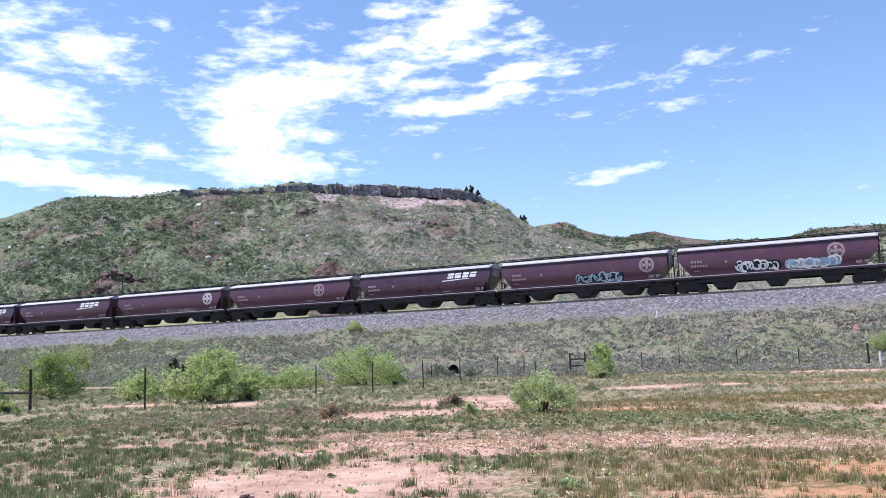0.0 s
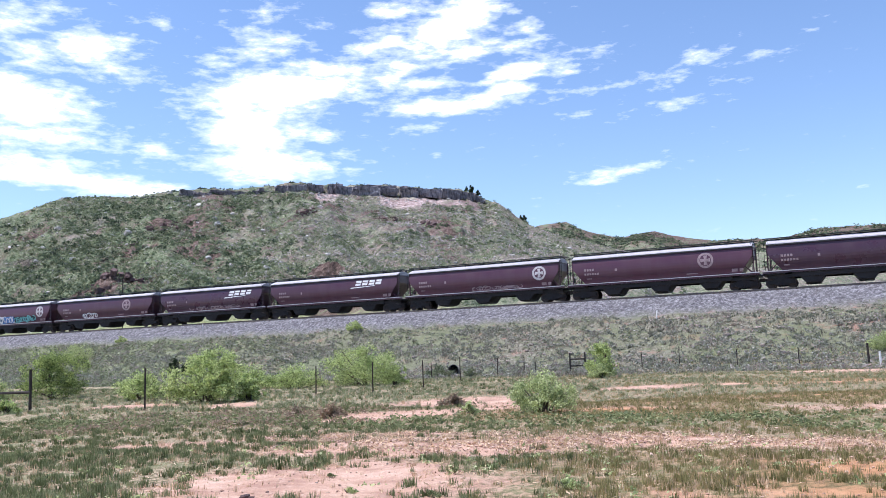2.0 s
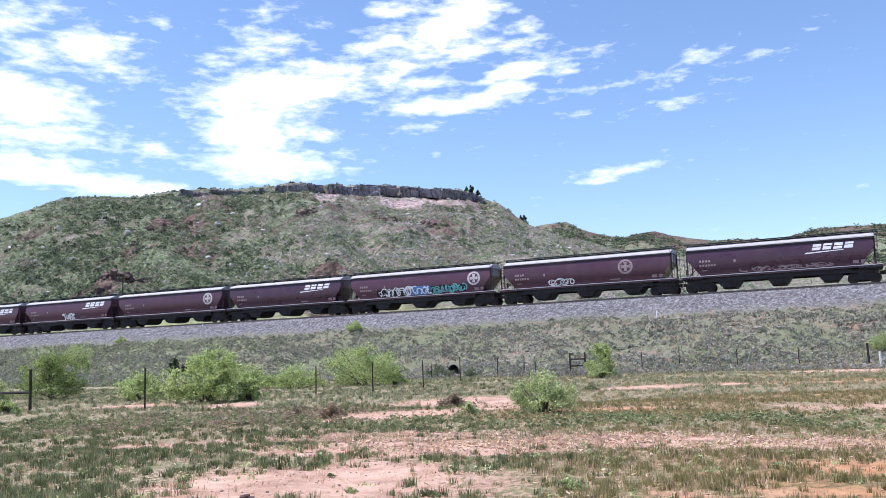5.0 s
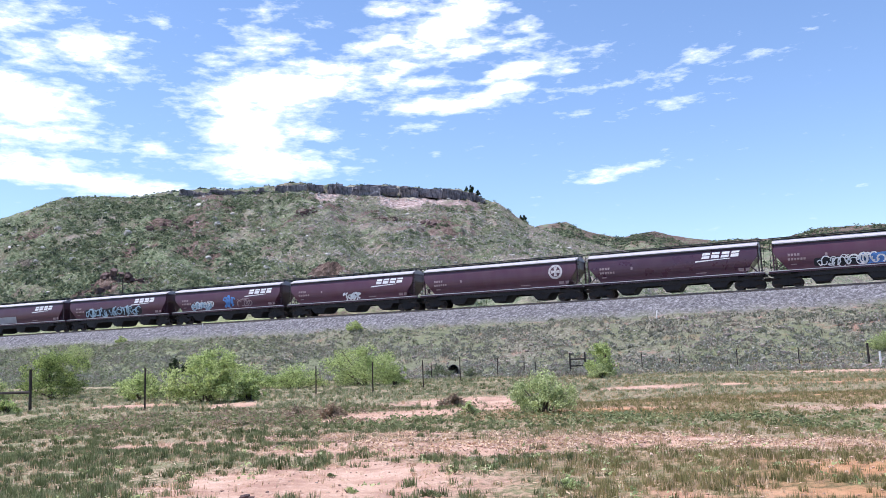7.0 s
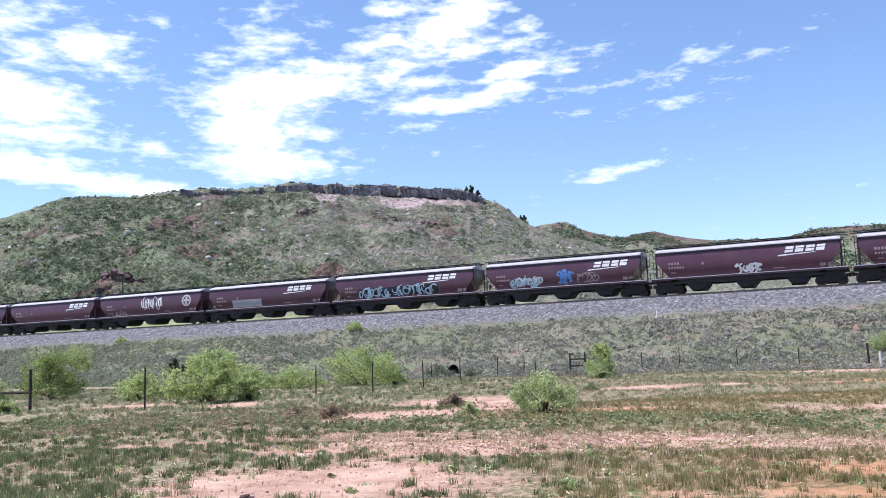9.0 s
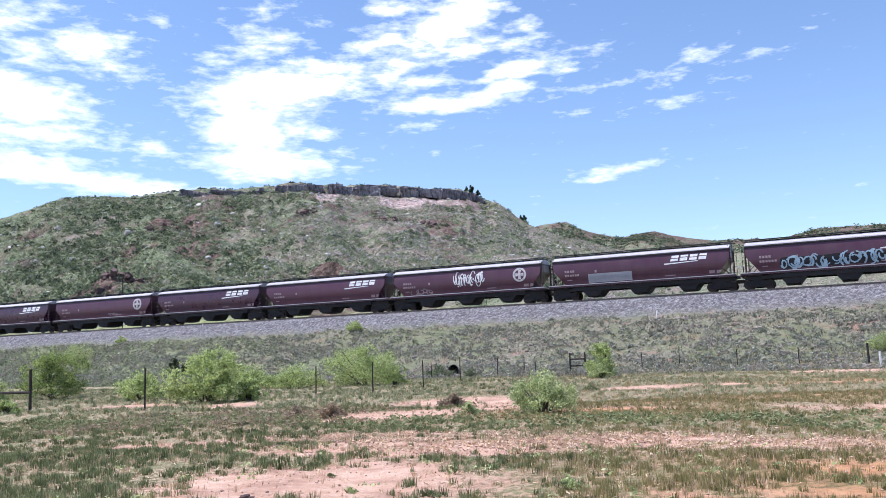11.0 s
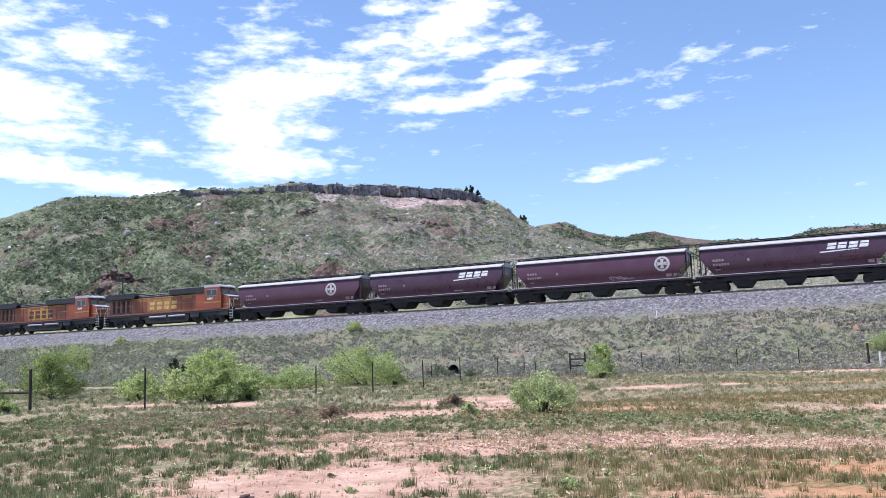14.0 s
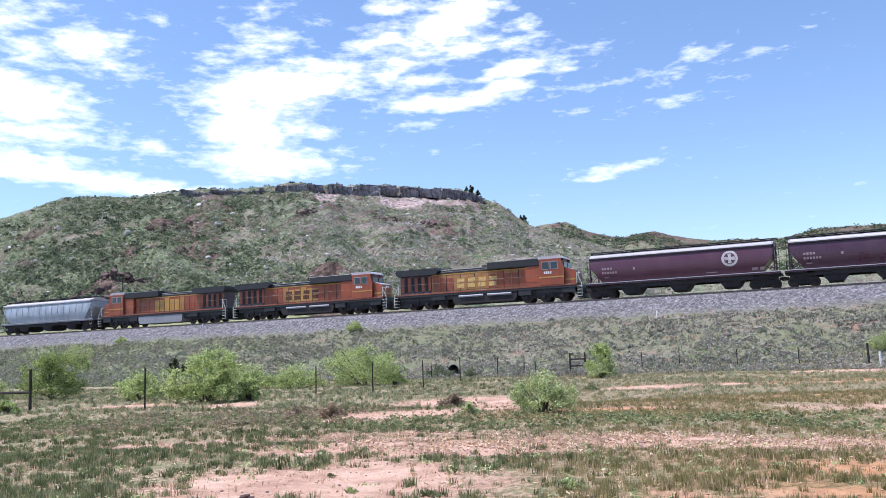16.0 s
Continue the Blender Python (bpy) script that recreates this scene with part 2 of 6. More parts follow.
def hill_material(name, green):
    n = Nodes(name, 0.95, 0.0, 0.1)
    big, mid, fine = n.noise(0.03, 6, 0.65, False), n.noise(0.16, 7, 0.68, False), n.noise(1.1, 7, 0.82, False)
    grass = n.ramp(fine, (0.34, tuple(v * 0.3 for v in green)), (0.47, green), (0.57, (0.26, 0.275, 0.175)), (0.70, (0.46, 0.45, 0.35)))
    soil = n.ramp(fine, (0.34, (0.055, 0.05, 0.036)), (0.48, (0.23, 0.205, 0.15)), (0.66, (0.48, 0.43, 0.35)))
    c = n.mix(n.ramp(mid, (0.46, (0.0,)), (0.62, (0.7,))), grass, soil)
    c = n.mix(n.ramp(big, (0.45, (0.0,)), (0.6, (0.6,))), c, grass)
    pink = n.ramp(fine, (0.34, (0.06, 0.052, 0.042)), (0.46, (0.25, 0.215, 0.175)), (0.56, (0.42, 0.36, 0.31)), (0.68, (0.66, 0.58, 0.52)))
    c = n.mix(n.mix(1.0, n.attribute("barren"), n.ramp(mid, (0.40, (0.1,)), (0.60, (0.85,))), "MULTIPLY"), c, pink)
    c = n.mix(n.ramp(n.noise(0.075, 6, 0.7, False), (0.55, (0.0,)), (0.64, (0.5,))), c, n.ramp(fine, (0.36, (0.06, 0.038, 0.03)), (0.5, (0.20, 0.125, 0.10)), (0.66, (0.42, 0.30, 0.25))))
    c = n.mix(n.attribute("meadow"), c, n.ramp(fine, (0.36, (0.22, 0.24, 0.10)), (0.64, (0.50, 0.50, 0.26))))
    red = n.ramp(fine, (0.36, (0.035, 0.021, 0.02)), (0.5, (0.125, 0.077, 0.066)), (0.66, (0.33, 0.235, 0.21)))
    edge = n.add("ShaderNodeMath")
    edge.operation = "ADD"
    n.link(n.attribute("clay"), edge.inputs[0])
    n.link(n.ramp(mid, (0.35, (-0.0,)), (0.68, (0.7,))), edge.inputs[1])
    rag = n.add("ShaderNodeMath")
    rag.operation = "ADD"
    n.link(edge.outputs[0], rag.inputs[0])
    n.link(n.ramp(fine, (0.38, (0.0,)), (0.62, (0.5,))), rag.inputs[1])
    c = n.mix(n.ramp(rag.outputs[0], (0.72, (0.0,)), (0.98, (0.9,))), c, red)
    scree = n.ramp(n.noise(0.55, 7, 0.8, False, stretch=(1.6, 1.6, 0.35)), (0.38, (0.09, 0.06, 0.055)), (0.48, (0.36, 0.255, 0.23)), (0.6, (0.68, 0.57, 0.54)))
    c = n.mix(n.attribute("pale"), c, scree)
    up = n.add("ShaderNodeSeparateXYZ")
    n.link(n.add("ShaderNodeNewGeometry").outputs["Normal"], up.inputs[0])
    ledge = n.ramp(fine, (0.36, (0.035, 0.028, 0.026)), (0.5, (0.13, 0.105, 0.09)), (0.64, (0.36, 0.31, 0.28)))
    c = n.mix(n.ramp(up.outputs["Z"], (0.46, (0.9,)), (0.62, (0.0,))), c, ledge)
    n.colour(c)
    n.bump(n.noise(0.8, 9, 0.75, False), 1.0, 0.9)
    return n.mat


M_ground = ground_material()
# the green holds a little added blue for distance haze
M_hill = hill_material("grassy_clay_hillside", (0.14, 0.185, 0.10))


def cloud_material():
    n = Nodes("cloud_vapour")
    e = n.add("ShaderNodeEmission", Strength=1.15)
    e.inputs["Color"].default_value = (0.98, 0.99, 1.0, 1)
    t = n.add("ShaderNodeBsdfTransparent")
    m = n.add("ShaderNodeMixShader")
    wisps = n.noise(0.026, 9, 0.6, stretch=(0.5, 0.5, 1.6))
    s = n.add("ShaderNodeMath")
    s.operation = "ADD"
    n.link(n.attribute("cover"), s.inputs[0])
    w = n.add("ShaderNodeMapRange")
    w.clamp = False
    w.inputs["From Min"].default_value, w.inputs["From Max"].default_value = 0.3, 0.7
    w.inputs["To Min"].default_value, w.inputs["To Max"].default_value = 0.20, 0.74
    n.link(wisps, w.inputs["Value"])
    n.link(w.outputs[0], s.inputs[1])
    half = n.add("ShaderNodeMath")
    half.operation = "MULTIPLY"
    half.inputs[1].default_value = 0.5
    n.link(s.outputs[0], half.inputs[0])
    n.link(n.ramp(half.outputs[0], (0.27, (0.0,)), (0.42, (0.38,)), (0.54, (1.0,))), m.inputs[0])
    n.link(t.outputs[0], m.inputs[1])
    n.link(e.outputs[0], m.inputs[2])
    n.link(m.outputs[0], n.tree.nodes["Material Output"].inputs["Surface"])
    return n.mat


# ---- mesh helpers ----
def mesh_of(name, verts, faces, mat, smooth=False):
    me = bpy.data.meshes.new(name)
    me.from_pydata([tuple(v) for v in verts], [], [tuple(f) for f in faces])
    me.materials.append(mat)
    if smooth:
        me.shade_smooth()
    return me


def big_mesh(name, verts, faces, mat, smooth=False):
    """A mesh out of numpy arrays: n x 3 verts, m x 3 or m x 4 faces."""
    verts, faces = np.asarray(verts, np.float32), np.asarray(faces, np.int32)
    me = bpy.data.meshes.new(name)
    k = faces.shape[1]
    me.vertices.add(len(verts))
    me.vertices.foreach_set("co", verts.ravel())
    me.loops.add(faces.size)
    me.loops.foreach_set("vertex_index", faces.ravel())
    me.polygons.add(len(faces))
    me.polygons.foreach_set("loop_start", np.arange(len(faces), dtype=np.int32) * k)
    me.polygons.foreach_set("loop_total", np.full(len(faces), k, np.int32))
    me.update(calc_edges=True)
    me.materials.append(mat)
    me.polygons.foreach_set("use_smooth", np.full(len(faces), smooth, bool))
    return me


def point_values(me, name, values):
    a = me.attributes.new(name, "FLOAT", "POINT")
    a.data.foreach_set("value", np.asarray(values, np.float32))


def part(name, bm, material, parent, label="", smooth=False):
    """Links a bmesh, or a ready mesh, as one mesh object under a thing or a part."""
    if isinstance(bm, bmesh.types.BMesh):
        bmesh.ops.recalc_face_normals(bm, faces=bm.faces)
        me = bpy.data.meshes.new(name)
        bm.to_mesh(me)
        bm.free()
        me.materials.append(material)
        if smooth:
            me.shade_smooth()
    else:
        me = bm
    ob = new(name, me)
    ob.parent = parent
    if label:
        ob["label"] = label
    return ob


def box(bm, x0, x1, y0, y1, z0, z1, bevel=0.0):
    r = bmesh.ops.create_cube(bm, size=1.0, matrix=Matrix.LocRotScale(((x0 + x1) / 2, (y0 + y1) / 2, (z0 + z1) / 2), None, (x1 - x0, y1 - y0, z1 - z0)))
    if bevel:
        es = list({e for v in r["verts"] for e in v.link_edges})
        bmesh.ops.bevel(bm, geom=es, offset=bevel, segments=1, affect="EDGES")
    return bm


def boxes(*rows, bevel=0.0):
    bm = bmesh.new()
    for row in rows:
        box(bm, *row, bevel=bevel)
    return bm


def prism(bm, poly, y0, y1):
    """A polygon in x, z pulled from y0 to y1."""
    a = [bm.verts.new((x, y0, z)) for x, z in poly]
    b = [bm.verts.new((x, y1, z)) for x, z in poly]
    bm.faces.new(a), bm.faces.new(b[::-1])
    for i in range(len(poly)):
        j = (i + 1) % len(poly)
        bm.faces.new((a[i], b[i], b[j], a[j]))
    return bm


def rod(bm, a, b, r, sides=6):
    a, b = Vector(a), Vector(b)
    m = Matrix.Translation((a + b) / 2) @ (b - a).to_track_quat("Z", "Y").to_matrix().to_4x4()
    bmesh.ops.create_cone(bm, cap_ends=True, segments=sides, radius1=r, radius2=r, depth=(b - a).length, matrix=m)
    return bm


def rods(*rows, r=0.02, sides=5):
    bm = bmesh.new()
    for a, b in rows:
        rod(bm, a, b, r, sides)
    return bm


def fbm(x, y, z, octaves=4):
    return noise.fractal(Vector((x, y, z)), 1.0, 2.0, octaves)


def lerp_table(v, table, column):
    return float(np.interp(v, [r[0] for r in table], [r[column] for r in table]))
# ---- the lie of the land ----
D = Vector((0.9026, -0.4306, 0.0))       # the way the train runs
AWAY = Vector((0.4306, 0.9026, 0.0))     # square to the track, away from the camera
ORIGIN = Vector((0.0, 94.226, 0.0))      # a point of the track's middle line
RAIL = 6.842                             # top of the rails
HEADING = math.degrees(math.atan2(D.y, D.x))
BANK = [(-3000, 3.0), (-200, 4.0), (-60, 5.0), (-14, 5.0), (-4.6, 5.5), (-2.3, 6.57), (2.3, 6.57), (4.9, 4.9), (18, 0.7), (24, 0.0), (3000, 0.0)]


def u_of(x, y):
    """Metres from the track's middle, towards the camera."""
    return 85.048 - (0.4306 * x + 0.9026 * y)


# bare patches of soil: x, y, half width, half depth, turn, strength
BARE = [(-1.9, 11.7, 1.9, 2.3, 0.0, 1.0), (-0.6, 15.6, 2.9, 1.2, -0.2, 0.95), (5.0, 14.8, 4.6, 0.9, -0.36, 0.85), (3.4, 9.6, 2.4, 0.35, 0.0, 0.7), (-1.7, 24.6, 2.3, 1.8, 0.2, 1.0), (2.0, 28.5, 1.1, 4.0, -0.15, 1.0), (0.6, 31.5, 2.6, 1.8, 0.0, 1.0), (-1.0, 18.2, 3.0, 0.5, 0.05, 0.8), (8.2, 37.0, 3.2, 1.2, 0.1, 0.8), (15.2, 37.0, 4.6, 0.9, 0.05, 0.8), (-13.4, 36.2, 2.0, 1.5, 0.1, 1.0), (-8.6, 34.2, 1.1, 1.6, 0.0, 1.0), (12.0, 27.0, 4.0, 0.6, 0.0, 0.6), (4.6, 24.0, 2.4, 1.0, 0.1, 0.7), (24.0, 50.0, 4.0, 1.5, 0.0, 1.0), (-5.5, 18.0, 2.6, 0.6, 0.2, 0.7), (6.5, 11.0, 7.5, 3.0, 0.0, 0.15), (12.0, 22.0, 9.0, 4.0, 0.0, 0.15)]


def rustiness(x, y):
    """Where the soil turns from pink to orange."""
    wob = 0.35 * noise.noise(Vector((x * 0.5, y * 0.5, 13.0)))
    best = max(1.1 - math.hypot((x - cx) / rx, (y - cy) / ry) for cx, cy, rx, ry in ((7, 10.2, 6.5, 4.0), (11, 27, 9, 3.5), (4.5, 23.0, 4, 2.5), (22, 40, 12, 6)))
    return max(0.0, min(1.0, 1.6 * best + wob))


def bareness(x, y):
    wob = 0.42 * noise.noise(Vector((x * 0.7, y * 0.7, 3.0))) + 0.35 * noise.noise(Vector((x * 2.3, y * 2.3, 7.0)))
    best = -1.0
    for cx, cy, rx, ry, a, k in BARE:
        dx, dy = x - cx, y - cy
        c, s = math.cos(a), math.sin(a)
        best = max(best, k - math.hypot((dx * c + dy * s) / rx, (dy * c - dx * s) / ry))
    return max(0.0, min(1.0, 0.5 + 0.9 * best + wob))


_bu, _bz = [b[0] for b in BANK], [b[1] for b in BANK]


def ground_z(x, y):
    u = u_of(x, y)
    z = float(np.interp(u, _bu, _bz))
    if abs(u) > 2.3:
        rough = 0.30 if 4.9 < u < 20 else 0.10
        rough *= min(1.0, (abs(u) - 2.3) / 4)
        z += rough * (fbm(x * 0.22, y * 0.22, 0.0, 3) + 0.4 * fbm(x * 1.1, y * 1.1, 5.0, 2))
    return z


def build_ground():
    def spread(lo, hi, step, far, k=1.35):
        core = list(np.arange(lo, hi, step))
        for sign, end in ((-1, lo), (1, hi)):
            d, v = step, end
            while abs(v) < far:
                d *= k
                v += sign * d
                core.append(v)
        return np.array(sorted(core))
    ss = spread(-110, 100, 0.8, 3500)
    us = spread(5.4, 90, 0.55, 3500)
    us = np.array(sorted([v for v in us if v > 5 or v < -8] + [-7, -6, -4.6, -3.4, -2.3, -1.5, 0, 1.5, 2.3, 3.1, 4.0, 4.9]))
    verts, bare, scrub, ballast, rust, lush = [], [], [], [], [], []
    for u in us:
        for s in ss:
            p = ORIGIN + D * float(s) - AWAY * float(u)
            verts.append((p.x, p.y, ground_z(p.x, p.y)))
            near = -20 < u < 110 and -130 < s < 120
            bare.append(bareness(p.x, p.y) if near else 0.3)
            rust.append(rustiness(p.x, p.y) if near else 0.0)
            lush.append(max(0.0, min(1.0, max((-2 - s) / 34, 0.75 - abs(u - 33) / 14, min(0.85, (0.06 * p.y - 1.5 - p.x) / 3.0) if u > 24 else 0.0) + 0.3 * noise.noise(Vector((s * 0.15, u * 0.2, 5))))))
            toe = u + 0.8 * noise.noise(Vector((s * 0.5, 0, 0)))
            ballast.append(1.0 if abs(u) < 4.3 else max(0.0, 1 - (abs(toe) - 4.3) / 1.6))
            scrub.append(min(1.0, max(0.0, (26 + 3 * noise.noise(Vector((s * 0.2, 1, 0))) - u) / 5.0)))
    n, k = len(us), len(ss)
    i = np.arange(n * k).reshape(n, k)
    faces = np.stack([i[:-1, :-1], i[1:, :-1], i[1:, 1:], i[:-1, 1:]], -1).reshape(-1, 4)
    me = big_mesh("ground", verts, faces, M_ground, True)
    for name, values in (("bare", bare), ("scrub", scrub), ("ballast", ballast), ("rust", rust), ("lush", lush)):
        point_values(me, name, values)
    return tagged(new("ground", me), "dry red soil with patchy grass and a gravel railway bank", "ground", kind="structure")


GROUND = build_ground()

# ridge lines seen from the plain: bearing, distance, height of the crest
MESA = [(-60, 270, 20.0), (-38.2, 273, 30.5), (-33.3, 279, 38.2), (-27.6, 285, 47.8), (-26.4, 286, 50.8), (-24.5, 288, 54.8), (-22.9, 290, 56.7), (-19.6, 292, 57.7), (-18.6, 293, 59.5), (-16.5, 295, 61.1), (-12.9, 298, 62.5), (-11.4, 299, 64.0),
        (-9.1, 301, 65.0), (-3.1, 306, 64.7), (1.9, 310, 62.7), (2.7, 310, 60.1), (4.0, 312, 56.8), (4.9, 312, 52.5), (5.8, 313, 49.2), (7.1, 314, 45.9), (10.4, 317, 40.2), (15.4, 321, 33.9), (22.1, 327, 27.8), (34, 339, 16.0), (60, 340, 8.0)]
FAR_RIDGE = [(-2, 560, 50.0), (0.6, 560, 61.6), (4.4, 560, 76.9), (6.4, 560, 84.6), (8.3, 560, 86.6), (9.7, 560, 79.1), (11.9, 560, 73.7), (13.0, 560, 75.9), (14.1, 560, 76.7), (15.5, 560, 72.4), (17.6, 560, 68.1),
             (20.0, 560, 67.3), (22.3, 560, 67.2), (23.6, 560, 70.6), (25.5, 560, 70.5), (27.6, 560, 69.8), (31.4, 560, 68.4), (36.6, 560, 59.3), (41, 560, 34.3), (60, 560, 10.0)]
# scars of bare clay: bearing, distance, half width, half depth, mound height
CLAY = [(-17.9, 238, 8, 4, 1.2), (-16.3, 250, 4, 13, 0.0), (-21.2, 184, 6, 5, 4.8), (-7.9, 160, 4.5, 4, 4.6), (-7.4, 138, 4, 12, 0.0), (-3.5, 248, 11, 7, 0.0), (-0.2, 240, 7, 14, 0.0), (0.7, 226, 4, 8, 0.0),
        (-7.7, 252, 4.5, 9, 1.0), (-10.3, 238, 6, 4, 0.0), (-19.9, 216, 6, 5, 0.0), (-15.2, 215, 3, 22, 0.0), (3.8, 275, 5, 6, 0.0), (-26, 250, 5, 4, 0.0), (9, 300, 14, 10, 0.0), (0.4, 274, 7, 12, 0.0), (2.3, 287, 5, 9, 0.0), (-14.2, 268, 4, 22, 0.0)]


# worn spurs and washes on the slope: bearing and share of the way up at both ends, half width, paleness, redness
WASHES = [(-25.72, 0.551, -22.57, 0.659, 0.012, 0.55, 0), (-22.57, 0.659, -19.93, 0.835, 0.012, 0.55, 0), (-19.93, 0.835, -16.82, 0.950, 0.01, 0.5, 0),
          (-15.04, 0.930, -16.74, 0.481, 0.02, 0.15, 0.9), (-27.57, 0.733, -24.83, 0.776, 0.012, 0.45, 0), (-13.61, 0.564, -11.77, 0.903, 0.012, 0.5, 0),
          (-5.48, 0.370, 1.37, 0.420, 0.012, 0.45, 0), (-0.86, 0.627, 0.22, 0.379, 0.02, 0.2, 0.8), (-8.44, 0.702, -9.96, 0.406, 0.015, 0.35, 0.3)]


def wash(az, t):
    """How pale and how red a wash leaves the slope here."""
    pale = red = 0.0
    for a0, t0, a1, t1, w, kp, kr in WASHES:
        dx, dy = (a1 - a0) * 0.022, t1 - t0
        px, py = (az - a0) * 0.022, t - t0
        f = max(0.0, min(1.0, (px * dx + py * dy) / (dx * dx + dy * dy)))
        g = math.exp(-((px - f * dx) ** 2 + (py - f * dy) ** 2) / (w * w))
        pale, red = max(pale, kp * g), max(red, kr * g)
    return pale, red


def cap_strength(az):
    return float(np.interp(az, [-21, -18.5, -16.5, -14.5, -13.0, -11, -5, 1.7, 2.9, 3.6], [0, 0.3, 0.65, 0.5, 0.45, 0.7, 1, 1.0, 0.5, 0]))


def mesa_point(az, t):
    a = radians(az)
    rb = 99.05 / max(0.35, 0.9026 * math.cos(a) + 0.4306 * math.sin(a))
    rb = min(rb, 200)
    rc, zc = lerp_table(az, MESA, 1), lerp_table(az, MESA, 2) * 0.967
    rc += 5 * noise.noise(Vector((az * 0.55, 2.0, 0)))
    r = rb + (rc - rb) * t
    x, y = r * math.sin(a), r * math.cos(a)
    c = cap_strength(az)
    drop = 0.066 * c
    zc += 0.7 * c * noise.noise(Vector((az * 2.1, 9, 0)))
    if t < 0.955:
        p = (max(t, 0.0) / 0.955) ** 1.12 * (1 - drop)
    else:
        p = min(1.0, 1 - drop + drop * (t - 0.955) / 0.012)
    z = 4.6 + (zc - 4.6) * p
    if t > 1:
        z -= (zc * 0.5) * (t - 1)
    w = math.sin(math.pi * min(1.0, t / 0.955)) if t < 0.955 else 0.0
    arc = a * 250
    gully = abs(noise.noise(Vector((arc / 24, r / 110, 1.0))))
    lean = arc + 0.45 * (r - 200) * (1 if az < -12 else -0.3)
    rill = abs(noise.noise(Vector((lean / 9.5, r / 70, 6.0))))
    z += w * (6.2 * (gully - 0.28) + 3.4 * (rill - 0.25) + 1.5 * fbm(x / 14, y / 14, 2.0, 4))
    z += (0.6 if t < 0.97 else 0.3) * fbm(x / 4.0, y / 4.0, 8.0, 3) * (1 - abs(az) / 90)
    band = z / 8.5 + 0.07 * min(0.0, az + 12) + 0.25 * noise.noise(Vector((x / 45, y / 45, 3)))
    f = band - math.floor(band)
    z += w * 1.3 * max(0.0, 0.3 + 1.4 * noise.noise(Vector((x / 22, y / 22, 12)))) * (min(1.0, f * 5) - f)
    clay = 0.0
    for ca, cr, cw, cd, ch in CLAY:
        if abs(az - ca) > 7:
            continue
        g = math.exp(-abs((a - radians(ca)) * r / cw) ** 1.6 - abs((r - cr) / cd) ** 1.6)
        clay = max(clay, g * ((0.7 if ch < 2 else 1.2) + 1.1 * fbm(x / 3.5, y / 3.5, z / 5, 3)))
        if ch > 2:
            q = math.hypot((a - radians(ca)) * r / cw, (r - cr) / cd)
            z += max(0.0, 1 - 0.62 * q) * (ch + 2.2 * fbm(x / 2.2, y / 2.2, 4.0, 3)) * (1 if q < 1.6 else 0)
        else:
            z += ch * g
    if c > 0.5 and 0.84 < t < 0.96:
        clay = max(clay, 0.2 + 0.4 * fbm(x / 6, y / 6, 1.0, 2))
    pale = 0.0
    if 0.75 < t < 0.95:
        side = max(1 - abs(az + 7.7) / 1.0, 1 - abs(az + 1.2) / 4.2)
        pale = max(0.0, min(1.0, 2.2 * side)) * min(1.0, 1.8 * max(0.0, 1 - abs(t - 0.89) / max(0.02, 0.09 + 0.07 * noise.noise(Vector((arc / 3.0, 3.0, 2.0))) + 0.03 * noise.noise(Vector((arc / 0.9, 3.0, 8.0))))))
        pale *= max(0.0, min(1.0, 0.8 + 1.7 * noise.noise(Vector((arc / 4.5, t * 9, 21)))))
    worn, washed = wash(az, t)
    ragged = 0.6 + 0.9 * noise.noise(Vector((x / 3.0, y / 3.0, 17.0)))
    return x, y, z, max(clay, washed * ragged), max(pale, worn * max(0.0, min(1.0, ragged)))


def fan(name, point, azs, ts, mat, label):
    rows = [point(float(a), float(t)) for a in azs for t in ts]
    n, k = len(azs), len(ts)
    i = np.arange(n * k).reshape(n, k)
    faces = np.stack([i[:-1, :-1], i[1:, :-1], i[1:, 1:], i[:-1, 1:]], -1).reshape(-1, 4)
    me = big_mesh(name, [r[:3] for r in rows], faces, mat, True)
    point_values(me, "clay", [r[3] for r in rows])
    if name == "hill":
        point_values(me, "barren", [min(1.0, max(0.0, (a + 15) / 9)) for a in azs for t in ts])
        point_values(me, "meadow", [min(1.0, max(0.0, (0.13 - t) / 0.04)) for a in azs for t in ts])
    else:
        point_values(me, "barren", [0.45] * len(rows))
    point_values(me, "pale", [r[4] for r in rows])
    return tagged(new(name, me), label, "hill", kind="structure")


_ts = np.concatenate([np.linspace(-0.06, 0.93, 140), np.linspace(0.938, 0.975, 14), np.linspace(0.985, 1.5, 14)])
HILL = fan("hill", mesa_point, np.concatenate([np.linspace(-60, -30, 40)[:-1], np.linspace(-30, 12, 420), np.linspace(12, 60, 80)[1:]]), _ts, M_hill, "green scrubby mesa hillside with red clay scars")


def far_point(az, t):
    a = radians(az)
    rc, zc = lerp_table(az, FAR_RIDGE, 1), lerp_table(az, FAR_RIDGE, 2)
    r = 330 + (rc - 330) * t
    x, y = r * math.sin(a), r * math.cos(a)
    z = 8 + (zc - 8) * min(1.0, t) ** 0.9 - max(0.0, t - 1) * zc * 0.8
    w = math.sin(math.pi * min(1.0, t))
    z += w * (5 * fbm(x / 40, y / 40, 1.0, 4)) + 0.6 * fbm(x / 7, y / 7, 2, 3)
    red = 1.15 if 12 < az < 16 or az > 22.5 else 0.6
    return x, y, z, red * max(0.0, min(1.0, (t - 0.72) / 0.15)) * (0.6 + 0.4 * noise.noise(Vector((az * 1.5, t * 8, 0)))), 0.0


